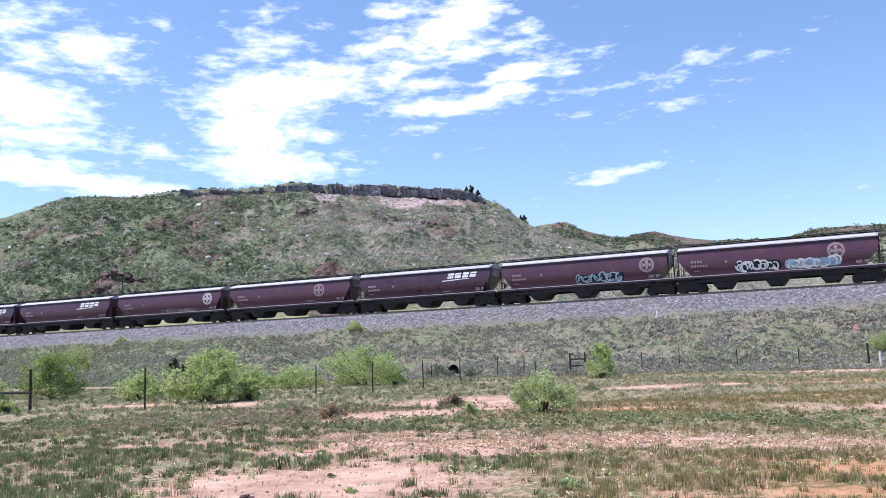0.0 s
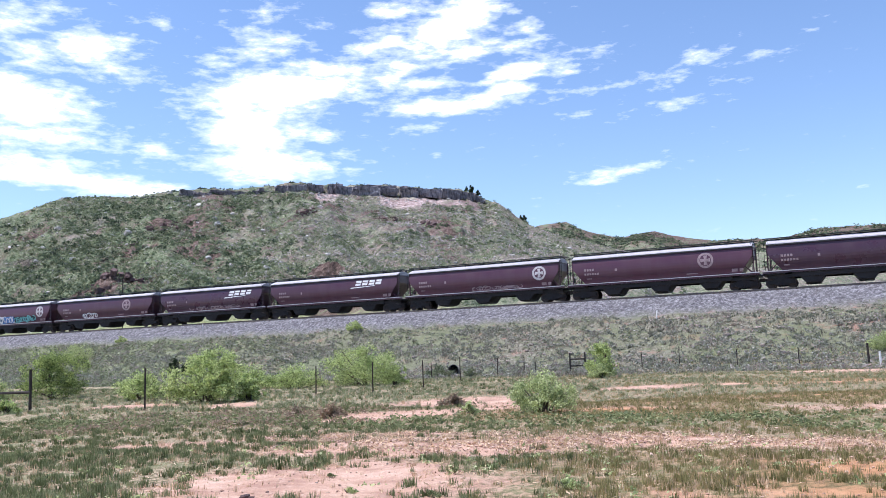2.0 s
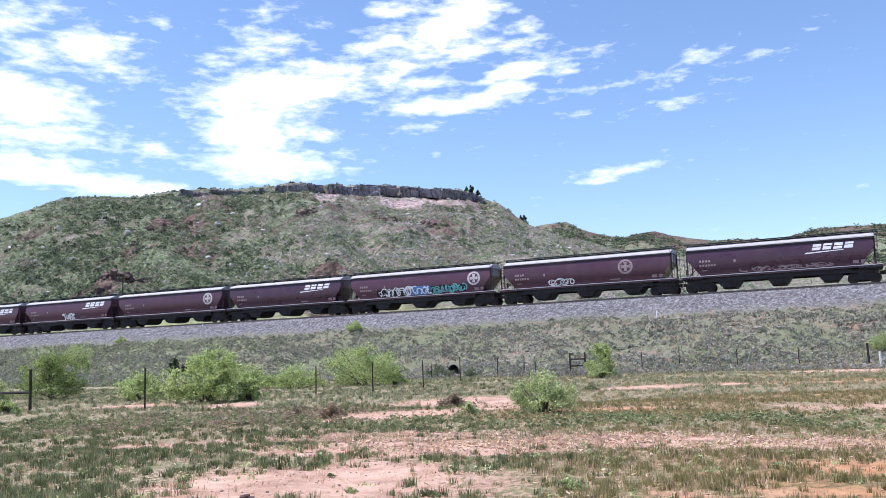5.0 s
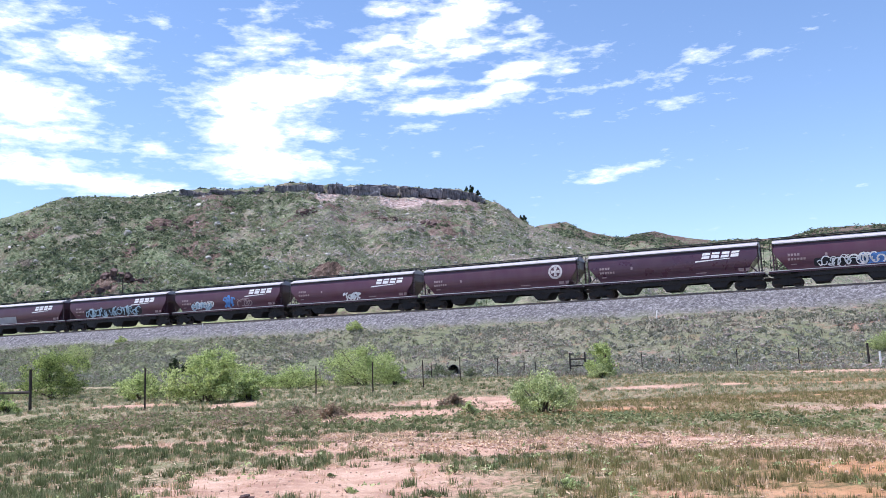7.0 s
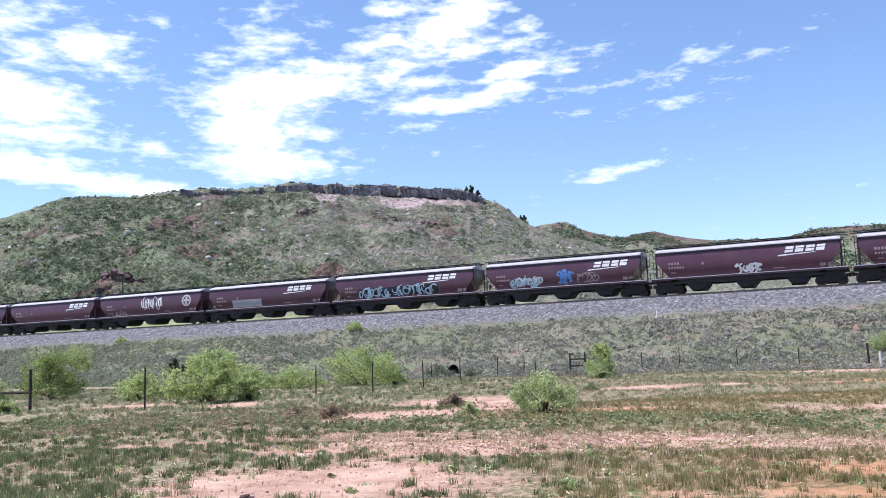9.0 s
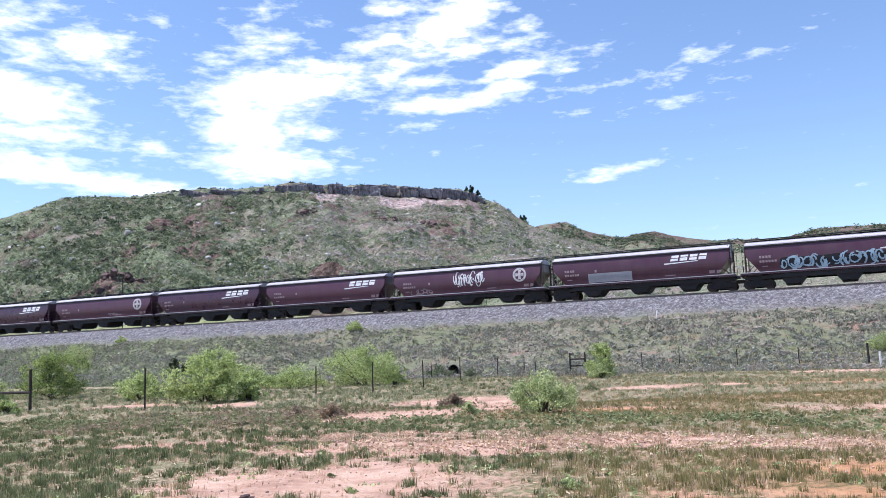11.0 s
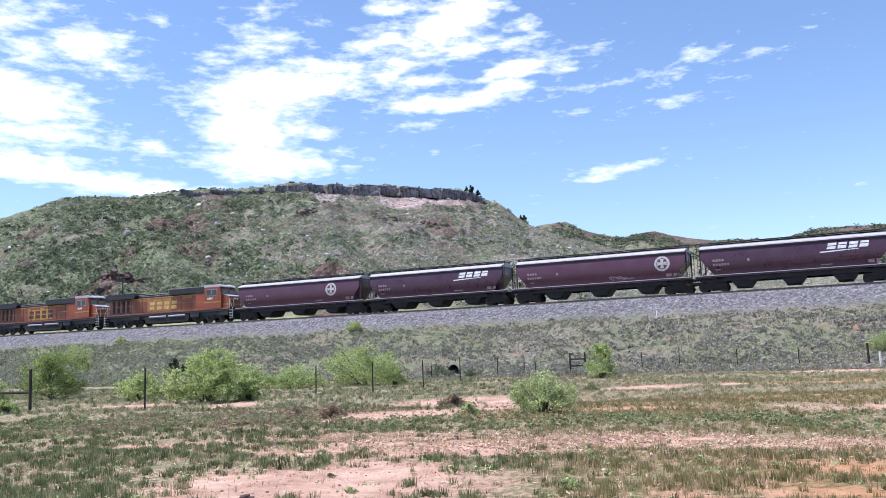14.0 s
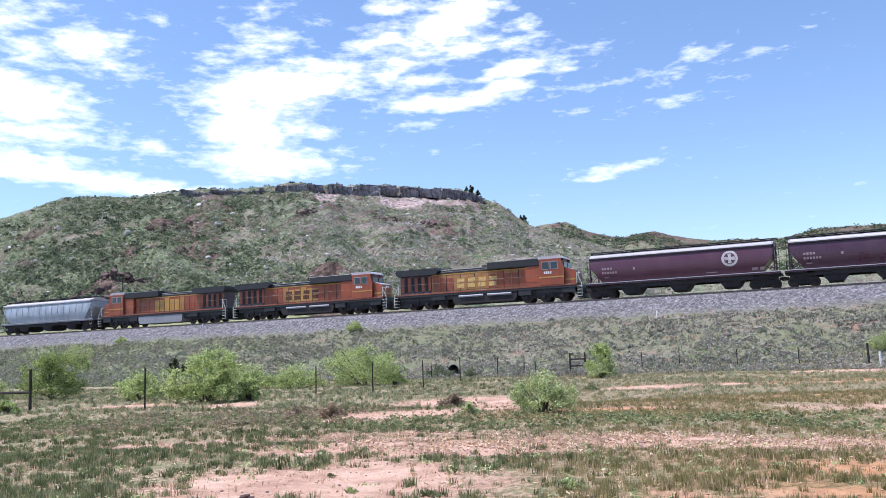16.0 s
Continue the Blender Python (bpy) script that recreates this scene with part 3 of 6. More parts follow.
FAR_HILL = fan("far_hill", far_point, np.linspace(-2, 58, 240), np.concatenate([np.linspace(0, 1, 50), np.linspace(1.03, 1.6, 10)]), M_hill, "distant low hills with reddish flat tops")


def slope_t(az, el):
    """How far up the mesa's slope a bearing and an elevation meet it."""
    lo, hi = 0.05, 0.95
    for _ in range(14):
        t = (lo + hi) / 2
        x, y, z, _c, _q = mesa_point(az, t)
        lo, hi = (lo, t) if math.degrees(math.atan2(z - 1.6, math.hypot(x, y))) > el else (t, hi)
    return (lo + hi) / 2


# ---- vegetation ----
def blades(rng, pos, height, count, spread, lean, width):
    """Blades of grass, one triangle each, in tufts at pos (n x 3)."""
    n = len(pos)
    p = np.repeat(pos, count, 0)
    h = np.repeat(height, count) * rng.uniform(0.5, 1.1, n * count)
    a = rng.uniform(0, 2 * np.pi, n * count)
    off = rng.normal(0, 1, (n * count, 2)) * np.repeat(height, count)[:, None] * spread
    base = p + np.c_[off, np.zeros(n * count)]
    l = h * rng.uniform(0, lean, n * count)
    tip = base + np.c_[np.cos(a) * l, np.sin(a) * l, h]
    b = rng.uniform(0, 2 * np.pi, n * count)
    w = np.c_[np.cos(b), np.sin(b), np.zeros(n * count)] * (h * width)[:, None]
    sink = np.array([0, 0, -0.02])
    v = np.stack([base - w + sink, base + w + sink, tip], 1).reshape(-1, 3)
    return v, np.arange(len(v)).reshape(-1, 3)


def leaves(rng, pts, size, flat=0.0, thin=1.0):
    """One small four-sided leaf or clump at each point, turned at random."""
    n = len(pts)
    a = rng.normal(0, 1, (n, 3))
    a /= np.linalg.norm(a, axis=1)[:, None] + 1e-9
    b = rng.normal(0, 1, (n, 3))
    b = np.cross(a, b)
    b /= np.linalg.norm(b, axis=1)[:, None] + 1e-9
    s = size * rng.uniform(0.5, 1.3, n)
    a[:, 2] *= 1 - flat
    b[:, 2] *= 1 - flat
    a, b = a * s[:, None], b * (s * rng.uniform(0.35, 0.7, n) * thin)[:, None]
    v = np.stack([pts - a, pts - b * 0.9 + a * 0.1, pts + a, pts + b], 1).reshape(-1, 3)
    return v, np.arange(len(v)).reshape(-1, 4)


def crown_points(rng, lobes, count):
    """Points through ellipsoid lobes (centre, radii), denser outside, with gaps."""
    out = []
    vol = np.array([l[3] * l[4] * l[5] for l in lobes]) ** 0.7
    for lobe, share in zip(lobes, vol / vol.sum()):
        m = int(count * share)
        d = rng.normal(0, 1, (m * 2, 3))
        d /= np.linalg.norm(d, axis=1)[:, None]
        r = rng.uniform(0, 1, m * 2) ** 0.45
        lump = np.array([0.78 + 0.42 * noise.noise(Vector(v * 2.6) + Vector(lobe[:3])) for v in d])
        p = d * (r * lump)[:, None] * np.array(lobe[3:6]) + np.array(lobe[:3])
        keep = np.array([noise.noise(Vector(v * 2.8)) > -0.06 for v in p])
        out.append(p[keep][:m])
    return np.concatenate(out)


def bush(name, x, y, wide, high, mat, label, seed, low=False, count=3200, leaf=0.055, stems=7):
    rng = np.random.default_rng(seed)
    root = new(name)
    root.location = (x, y, ground_z(x, y) - 0.03)
    tagged(root, label, "bush" if high < 2.9 else "shrub")
    lobes = []
    for i in range(14 + int(wide * 5)):
        a, q = rng.uniform(0, 6.28), rng.uniform(0.08, 0.42) * wide
        z = high * (rng.uniform(0.22, 0.86) if not low else rng.uniform(0.2, 0.66))
        s = rng.uniform(0.09, 0.18)
        fall = 1 - 0.9 * (q / wide)
        lobes.append((math.cos(a) * q, math.sin(a) * q, z * fall, wide * s, wide * s, high * rng.uniform(0.12, 0.2)))
    lobes.append((0, 0, high * 0.58, wide * 0.24, wide * 0.24, high * 0.30))
    lobes.append((0, 0, high * 0.26, wide * 0.46, wide * 0.42, high * 0.26))
    for i in range(6):
        a, q = 1.05 * i + rng.uniform(-0.4, 0.4), rng.uniform(0.2, 0.33) * wide
        lobes.append((math.cos(a) * q, math.sin(a) * q, high * 0.17, wide * 0.19, wide * 0.19, high * rng.uniform(0.15, 0.22)))
    for i in range(stems):
        bm = bmesh.new()
        l = lobes[i % len(lobes)]
        mid = Vector((l[0] * 0.45, l[1] * 0.45, l[2] * 0.55))
        rod(bm, (rng.uniform(-0.06, 0.06) * wide, rng.uniform(-0.06, 0.06) * wide, -0.05), mid, 0.012 * high + 0.008, 5)
        rod(bm, mid, (l[0], l[1], l[2] * 1.05), 0.006 * high + 0.005, 4)
        part("stem", bm, M_bark, root)
    pts = crown_points(rng, lobes, int(count * (3.2 if leaf > 0.05 else 1.9)))
    pts = pts[pts[:, 2] > 0.04]
    part("crown", big_mesh("crown", *leaves(rng, pts, leaf), mat), mat, root)
    return root


def plant_bushes():
    L1 = "bright green mesquite bush on the grassy flat"
    bush("mesquite_bush", -22.2, 48.8, 4.1, 3.6, M_dense, "dense green multi-stemmed bush behind the wire fence", 1, count=5200)
    bush("mesquite_bush", -10.3, 37.2, 4.0, 2.9, M_mesquite, "large bright green mesquite bush beside the fence", 2, count=5600)
    bush("mesquite_bush", -8.7, 38.0, 1.5, 1.2, M_mesquite, L1, 3, count=2600)
    bush("mesquite_bush", -15.0, 42.5, 3.0, 1.9, M_mesquite, L1, 4, True, 2000)
    bush("mesquite_bush", -12.2, 53.8, 4.2, 2.0, M_mesquite, L1, 5, True, 3000)
    bush("mesquite_bush", -9.3, 53.4, 4.0, 2.1, M_mesquite, L1, 6, True, 2600)
    bush("mesquite_bush", -5.2, 53.4, 5.2, 3.2, M_mesquite, "rounded bright green mesquite bush with thin trunks", 7, count=5200)
    bush("mesquite_bush", -3.2, 52.6, 2.0, 1.7, M_mesquite, L1, 8, count=1500)
    bush("mesquite_bush", 2.5, 23.0, 2.2, 1.5, M_sage, "low rounded green bush on bare pink soil", 9, True, 6000, 0.035, 9)
    bush("mesquite_bush", 9.6, 53.6, 2.5, 2.9, M_mesquite, "upright bright green bush beside the fence brace", 10, count=2600)
    bush("mesquite_bush", 9.3, 52.6, 1.9, 1.1, M_sage, L1, 11, True, 1300)
    bush("mesquite_bush", -18.2, 50.5, 2.8, 1.6, M_sage, L1, 12, True, 1900)
    bush("mesquite_bush", -26.5, 50.0, 3.4, 1.8, M_sage, L1, 13, True, 2200)
    bush("mesquite_bush", -16.3, 32.0, 1.2, 0.75, M_mesquite, L1, 14, True, 900)
    bush("mesquite_bush", -9.8, 92.6, 2.5, 1.5, M_mesquite, "green bush on the railway bank", 15, True, 1300)
    bush("mesquite_bush", -43.5, 101.0, 4.5, 2.8, M_sage, "green bush on the railway bank", 16, count=2200)
    bush("mesquite_bush", -40.6, 107.5, 2.0, 1.2, M_mesquite, "green bush on the railway bank", 17, True, 800)
    bush("mesquite_bush", 30.6, 60.2, 2.6, 1.9, M_sage, "green bush on the railway bank", 18, True, 1600)
    bush("juniper", -26.6, 84.0, 1.5, 2.5, M_juniper, "small dark juniper among green bushes", 19, count=1200)
    bush("juniper", -25.6, 84.3, 1.2, 1.7, M_juniper, "small dark juniper among green bushes", 20, count=800)
    bush("dry_brush", -3.3, 25.0, 1.15, 0.55, M_dry, "grey-brown dead brush on the flat", 21, True, 1400, 0.04)
    bush("dry_brush", -4.4, 25.4, 0.9, 0.45, M_dry, "grey-brown dead brush on the flat", 22, True, 900, 0.04)
    bush("weed_clump", 0.6, 23.6, 0.75, 0.48, M_sage, "grey-green weed clump on bare soil", 23, True, 1200, 0.03)
    bush("weed_clump", -1.7, 12.35, 0.26, 0.10, M_forb, "small green weed on bare pink soil", 25, True, 500, 0.016, 3)
    bush("weed_clump", -1.25, 10.75, 0.30, 0.14, M_sage, "small grey-green weed on bare pink soil", 26, True, 500, 0.016, 3)
    bush("weed_clump", 1.35, 10.3, 0.55, 0.20, M_sage, "silvery green weed clump among olive grass", 27, True, 900, 0.02, 4)
    bush("weed_clump", -0.25, 10.45, 0.42, 0.13, M_forb, "small green weed on bare pink soil", 28, True, 700, 0.016, 3)
    bush("dead_weed", 10.20, 21.09, 0.55, 0.16, M_straw, "bleached dead weed lying in green grass", 29, True, 500, 0.03, 4)
    bush("weed_clump", -8.96, 19.88, 0.5, 0.14, M_sage, "pale green broad weed among grass tufts", 30, True, 500, 0.025, 3)
    bush("weed_clump", 5.97, 35.92, 0.9, 0.4, M_forb, "low dark weed clump beside a bare track", 31, True, 700, 0.03, 4)
    bush("sage_bush", -0.7, 68.3, 2.6, 1.3, M_bank_green, "blue-green sage bush beside the culvert", 32, True, 1500, 0.06, 6)
    bush("sage_bush", 1.9, 67.6, 1.8, 0.8, M_bank_green, "low blue-green sage bush near the culvert", 33, True, 900, 0.06, 5)
    bush("dry_brush", 0.25, 28.6, 1.5, 0.55, M_dry, "reddish dry brush on the flat", 24, True, 1200, 0.05)


plant_bushes()


def scatter_grass():
    rng = np.random.default_rng(5)
    green, olive, straw, meadow = [], [], [], []
    for n, x0, x1, y0, y1, lo, hi in ((9000, -8.5, 9.5, 8.5, 17.5, 0.06, 0.115), (900, -9, -2.6, 10, 19, 0.07, 0.12), (12500, -14, 16, 17.5, 30, 0.055, 0.12), (30000, -30, 34, 30, 66, 0.06, 0.17)):
        for x, y in zip(rng.uniform(x0, x1, n), rng.uniform(y0, y1, n)):
            if u_of(x, y) < 16:
                continue
            b = bareness(x, y)
            left = x < 0.08 * y - 2.5
            band = math.exp(-((y - 16.7 + 0.38 * x) / 1.1) ** 2) if x > -3 else 0.0
            clump = 0.42 + 0.8 * noise.noise(Vector((x * 0.8, y * 1.3, 20.0))) + 1.3 * noise.noise(Vector((x * 3.0, y * 3.0, 4.0)))
            if rustiness(x, y) > 0.3:
                clump = 0.45 * clump + 0.55
                b *= 0.8
            row = (x, y, ground_z(x, y), rng.uniform(lo, hi) * (0.75 + 0.4 * min(1.0, max(0.0, clump))) * (1.1 if left else 1.0))
            if rng.uniform() < (1 - b) ** 1.4 * (0.05 + (1.35 if left else 1.15) * max(0.0, clump)) * (1 - 0.6 * band):
                (meadow if y > 29 and rng.uniform() < 0.7 else olive if rustiness(x, y) + rng.uniform(-0.3, 0.3) > 0.3 or x > 0.1 * y + rng.normal(0, 0.8) else green).append(row)
                if rng.uniform() < 0.7:
                    straw.append((x + rng.normal(0, 0.09), y - rng.uniform(0.04, 0.2), row[2], row[3] * 0.85))
            elif rng.uniform() < (0.32 + 0.6 * band) * (1 - 0.6 * b):
                straw.append(row)
    for rows, name, label, mat, count, tall, width in ((green, "grass", "patchy short green grass tufts on red soil", M_grass, 32, 1.0, 0.08), (olive, "olive_grass", "olive and tan grass tufts on orange soil", M_olive, 24, 0.95, 0.075), (meadow, "meadow_grass", "pale grey-green grass below the railway bank", M_meadow, 14, 1.0, 0.095), (straw, "dry_grass", "bleached straw stubs between the green tufts", M_straw, 10, 0.75, 0.095)):
        a = np.array(rows)
        me = big_mesh(name, *blades(rng, a[:, :3], a[:, 3] * tall, count, 0.34, 0.45, width), mat)
        point_values(me, "plant", np.repeat(rng.uniform(0, 1, len(a)), count * 3))
        tagged(new(name, me), label, "grass", kind="stuff")


def scatter_weeds():
    rng = np.random.default_rng(6)
    pts, shade = [], []
    for s, u in zip(rng.uniform(-85, 62, 15000), 5.3 + 21.5 * rng.uniform(0, 1, 15000)):
        p = ORIGIN + D * float(s) - AWAY * float(u)
        wild = noise.noise(Vector((p.x * 0.25, p.y * 0.25, 2))) + 0.6 * noise.noise(Vector((p.x * 0.8, p.y * 0.8, 5)))
        if wild + rng.uniform(-0.3, 0.55) < 0 or rng.uniform() > (u - 4.6) / 2.5:
            continue
        k = rng.uniform(0.14, 0.42) * (1.5 if rng.uniform() < 0.12 else 1.0)
        m = 12 if k < 0.3 else 22
        q = rng.normal(0, 1, (m, 3))
        q /= np.linalg.norm(q, axis=1)[:, None]
        q *= rng.uniform(0.4, 1.0, (m, 1)) * k * np.array([1.15, 1.15, 1.0])
        q[:, 2] = np.abs(q[:, 2])
        pts.append(q + np.array([p.x, p.y, ground_z(p.x, p.y)]))
        shade.append(np.full(m, min(1.0, max(0.0, rng.uniform() * 0.8 + 0.1 + 0.5 * noise.noise(Vector((p.x * 0.15, p.y * 0.15, 31)))))))
    turf = []
    for s, u in zip(rng.uniform(-85, 5, 5200), rng.uniform(6, 30, 5200)):
        p = ORIGIN + D * float(s) - AWAY * float(u)
        if rng.uniform() > min(1.0, (8 - s) / 40):
            continue
        q = rng.normal(0, 1, (12, 3)) * np.array([0.3, 0.3, 0.16]) * rng.uniform(0.5, 1.4)
        q[:, 2] = np.abs(q[:, 2])
        turf.append(q + np.array([p.x, p.y, ground_z(p.x, p.y)]))
    rows = []
    for s, u in zip(rng.uniform(-72, 60, 17000), rng.uniform(6.0, 29, 17000)):
        p = ORIGIN + D * float(s) - AWAY * float(u)
        if noise.noise(Vector((p.x * 0.18, p.y * 0.18, 44))) + rng.uniform(-0.4, 0.55) > 0:
            rows.append((p.x, p.y, ground_z(p.x, p.y), rng.uniform(0.10, 0.34)))
    rows = np.array(rows)
    me = big_mesh("bank_grass", *blades(rng, rows[:, :3], rows[:, 3], 8, 0.4, 0.5, 0.11), M_bank_grass)
    tagged(new("bank_grass", me), "tall grey-green grass on the railway bank", "grass", kind="stuff")
    me = big_mesh("green_weeds", *leaves(rng, np.concatenate(turf), 0.13, 0.15), M_bank_green)
    tagged(new("green_weeds", me), "greener weeds on the railway bank", "weeds", kind="stuff")
    me = big_mesh("weeds", *leaves(rng, np.concatenate(pts), 0.115, 0.1), M_weed)
    point_values(me, "plant", np.repeat(np.concatenate(shade), 4))
    tagged(new("weeds", me), "grey-green weeds covering the railway bank", "weeds", kind="stuff")


# thickets on the slope: bearing, elevation, half width in degrees, half depth along the slope
DENSE = [(-21.44, 9.98, 3.2, 0.075), (-17.87, 10.64, 1.5, 0.03), (-13.05, 10.42, 1.7, 0.075), (-10.1, 10.8, 1.2, 0.05), (-5.41, 9.93, 1.0, 0.05), (-2.41, 8.05, 1.6, 0.05), (-6.6, 7.4, 1.8, 0.05), (-24.77, 6.01, 2.5, 0.06), (-12.9, 6.37, 2.2, 0.05), (3.3, 7.85, 1.5, 0.05)]


def scatter_hill():
    rng = np.random.default_rng(7)
    pts, shade = [], []
    thick = [(a, slope_t(a, e), wa, wt) for a, e, wa, wt in DENSE]

    def shrub(x, y, z, wide, high, count, tone):
        q = rng.normal(0, 1, (count, 3))
        q /= np.linalg.norm(q, axis=1)[:, None]
        q *= rng.uniform(0.35, 1.0, (count, 1)) ** 0.5 * np.array([wide, wide, high])
        q[:, 2] = np.abs(q[:, 2]) - 0.08 * high
        pts.append(q + np.array([x, y, z]))
        shade.append(np.full(count, tone))

    for az, t in zip(rng.uniform(-31, 16, 40000), rng.uniform(0.16, 0.95, 40000)):
        near = max((1 - math.hypot((az - a) / wa, (t - b) / wt) for a, b, wa, wt in thick), default=0.0)
        dry = min(1.0, max(0.0, (az + 16) / 9))
        x, y, z, clay, chalk = mesa_point(az, t)
        if near < 0.1 and (clay > 0.6 or chalk > 0.3 or rng.uniform() < 0.36 * dry + 0.16 or noise.noise(Vector((x * 0.05, y * 0.05, 1))) + 0.5 * noise.noise(Vector((x * 0.2, y * 0.2, 9))) + rng.uniform(-0.35, 0.35) < -0.02):
            continue
        k = rng.uniform(0.35, 1.0) ** 1.4 * (1.25 if near > 0.1 else 1.0)
        tone = 0.6 * rng.uniform() + 0.26 + 0.3 * noise.noise(Vector((x * 0.06, y * 0.06, 50))) + 0.30 * dry - 0.15 * max(0.0, near)
        shrub(x, y, z, 0.95 * k, 0.75 * k, 7 if k < 0.6 else 11, min(1.0, max(0.0, tone)))
    for i in range(900):
        az, t = rng.uniform(-30, 10), rng.uniform(0.12, 0.94)
        x, y, z, clay, chalk = mesa_point(az, t)
        if noise.noise(Vector((x * 0.03, y * 0.03, 30))) < -0.05 or chalk > 0.3:
            continue
        k = rng.uniform(0.9, 1.9)
        shrub(x, y, z, 0.95 * k, 0.85 * k, 40, rng.uniform(0.0, 0.4) + 0.25 * min(1.0, max(0.0, (az + 16) / 9)))
    for i in range(240):
        az = rng.uniform(-24, 4.5)
        x, y, z, clay, chalk = mesa_point(az, rng.choice((0.94, 0.975, 0.985, 0.99)))
        k = rng.uniform(0.5, 1.1)
        shrub(x, y, z, 1.2 * k, 0.9 * k, 26, rng.uniform(0.0, 0.3))
    # low tufts between the shrubs, spread over the slope's own surface
    co = np.empty(len(HILL.data.vertices) * 3, np.float32)
    HILL.data.vertices.foreach_get("co", co)
    grid = co.reshape(-1, len(_ts), 3)
    m = 70000
    i, j = rng.uniform(39, 39 + 470, m), rng.uniform(32, 139, m)
    i0, j0 = i.astype(int), j.astype(int)
    bald = np.empty(len(HILL.data.vertices), np.float32)
    chalk = np.empty(len(HILL.data.vertices), np.float32)
    HILL.data.attributes["clay"].data.foreach_get("value", bald)
    HILL.data.attributes["pale"].data.foreach_get("value", chalk)
    keep = np.maximum(bald, 1.6 * chalk).reshape(-1, len(_ts))[i0, j0] < rng.uniform(0.25, 0.7, m)
    i, j, i0, j0 = i[keep], j[keep], i0[keep], j0[keep]
    fi, fj = (i - i0)[:, None], (j - j0)[:, None]
    spot = (grid[i0, j0] * (1 - fi) + grid[i0 + 1, j0] * fi) * (1 - fj) + (grid[i0, j0 + 1] * (1 - fi) + grid[i0 + 1, j0 + 1] * fi) * fj
    mood = np.array([noise.noise(Vector(p) * 0.035) + 0.6 * noise.noise(Vector(p) * 0.13) for p in spot])
    keep = mood + rng.uniform(-0.3, 0.6, len(spot)) > 0
    spot_az = np.degrees(np.arctan2(spot[:, 0], spot[:, 1]))
    for a, b, wa, wt in thick:
        keep &= ((spot_az - a) / wa) ** 2 + ((np.interp(j, np.arange(len(_ts)), _ts) - b) / wt) ** 2 > 0.8
    spot, mood = spot[keep], mood[keep]
    m = len(spot)
    dry = np.clip((np.degrees(np.arctan2(spot[:, 0], spot[:, 1])) + 16) / 9, 0, 1)
    tone = np.clip(0.10 + rng.uniform(0, 0.5, m) + 0.30 * dry - 0.35 * mood, 0, 1)
    q = np.repeat(spot, 3, 0) + rng.normal(0, 1, (m * 3, 3)) * np.array([0.3, 0.3, 0.1]) + np.array([0, 0, 0.12])
    me = big_mesh("hillside_tufts", *leaves(rng, q, 0.25, 0.1), M_hill_tuft)
    point_values(me, "plant", np.repeat(tone, 12))
    tagged(new("hillside_tufts", me), "dry and green grass tufts all over the hillside", "grass", kind="stuff")
    me = big_mesh("hillside_shrubs", *leaves(rng, np.concatenate(pts), 0.36, 0.1), M_hill_shrub)
    point_values(me, "plant", np.repeat(np.concatenate(shade), 4))
    tagged(new("hillside_shrubs", me), "scattered low green shrubs on the hillside", "shrubs", kind="stuff")


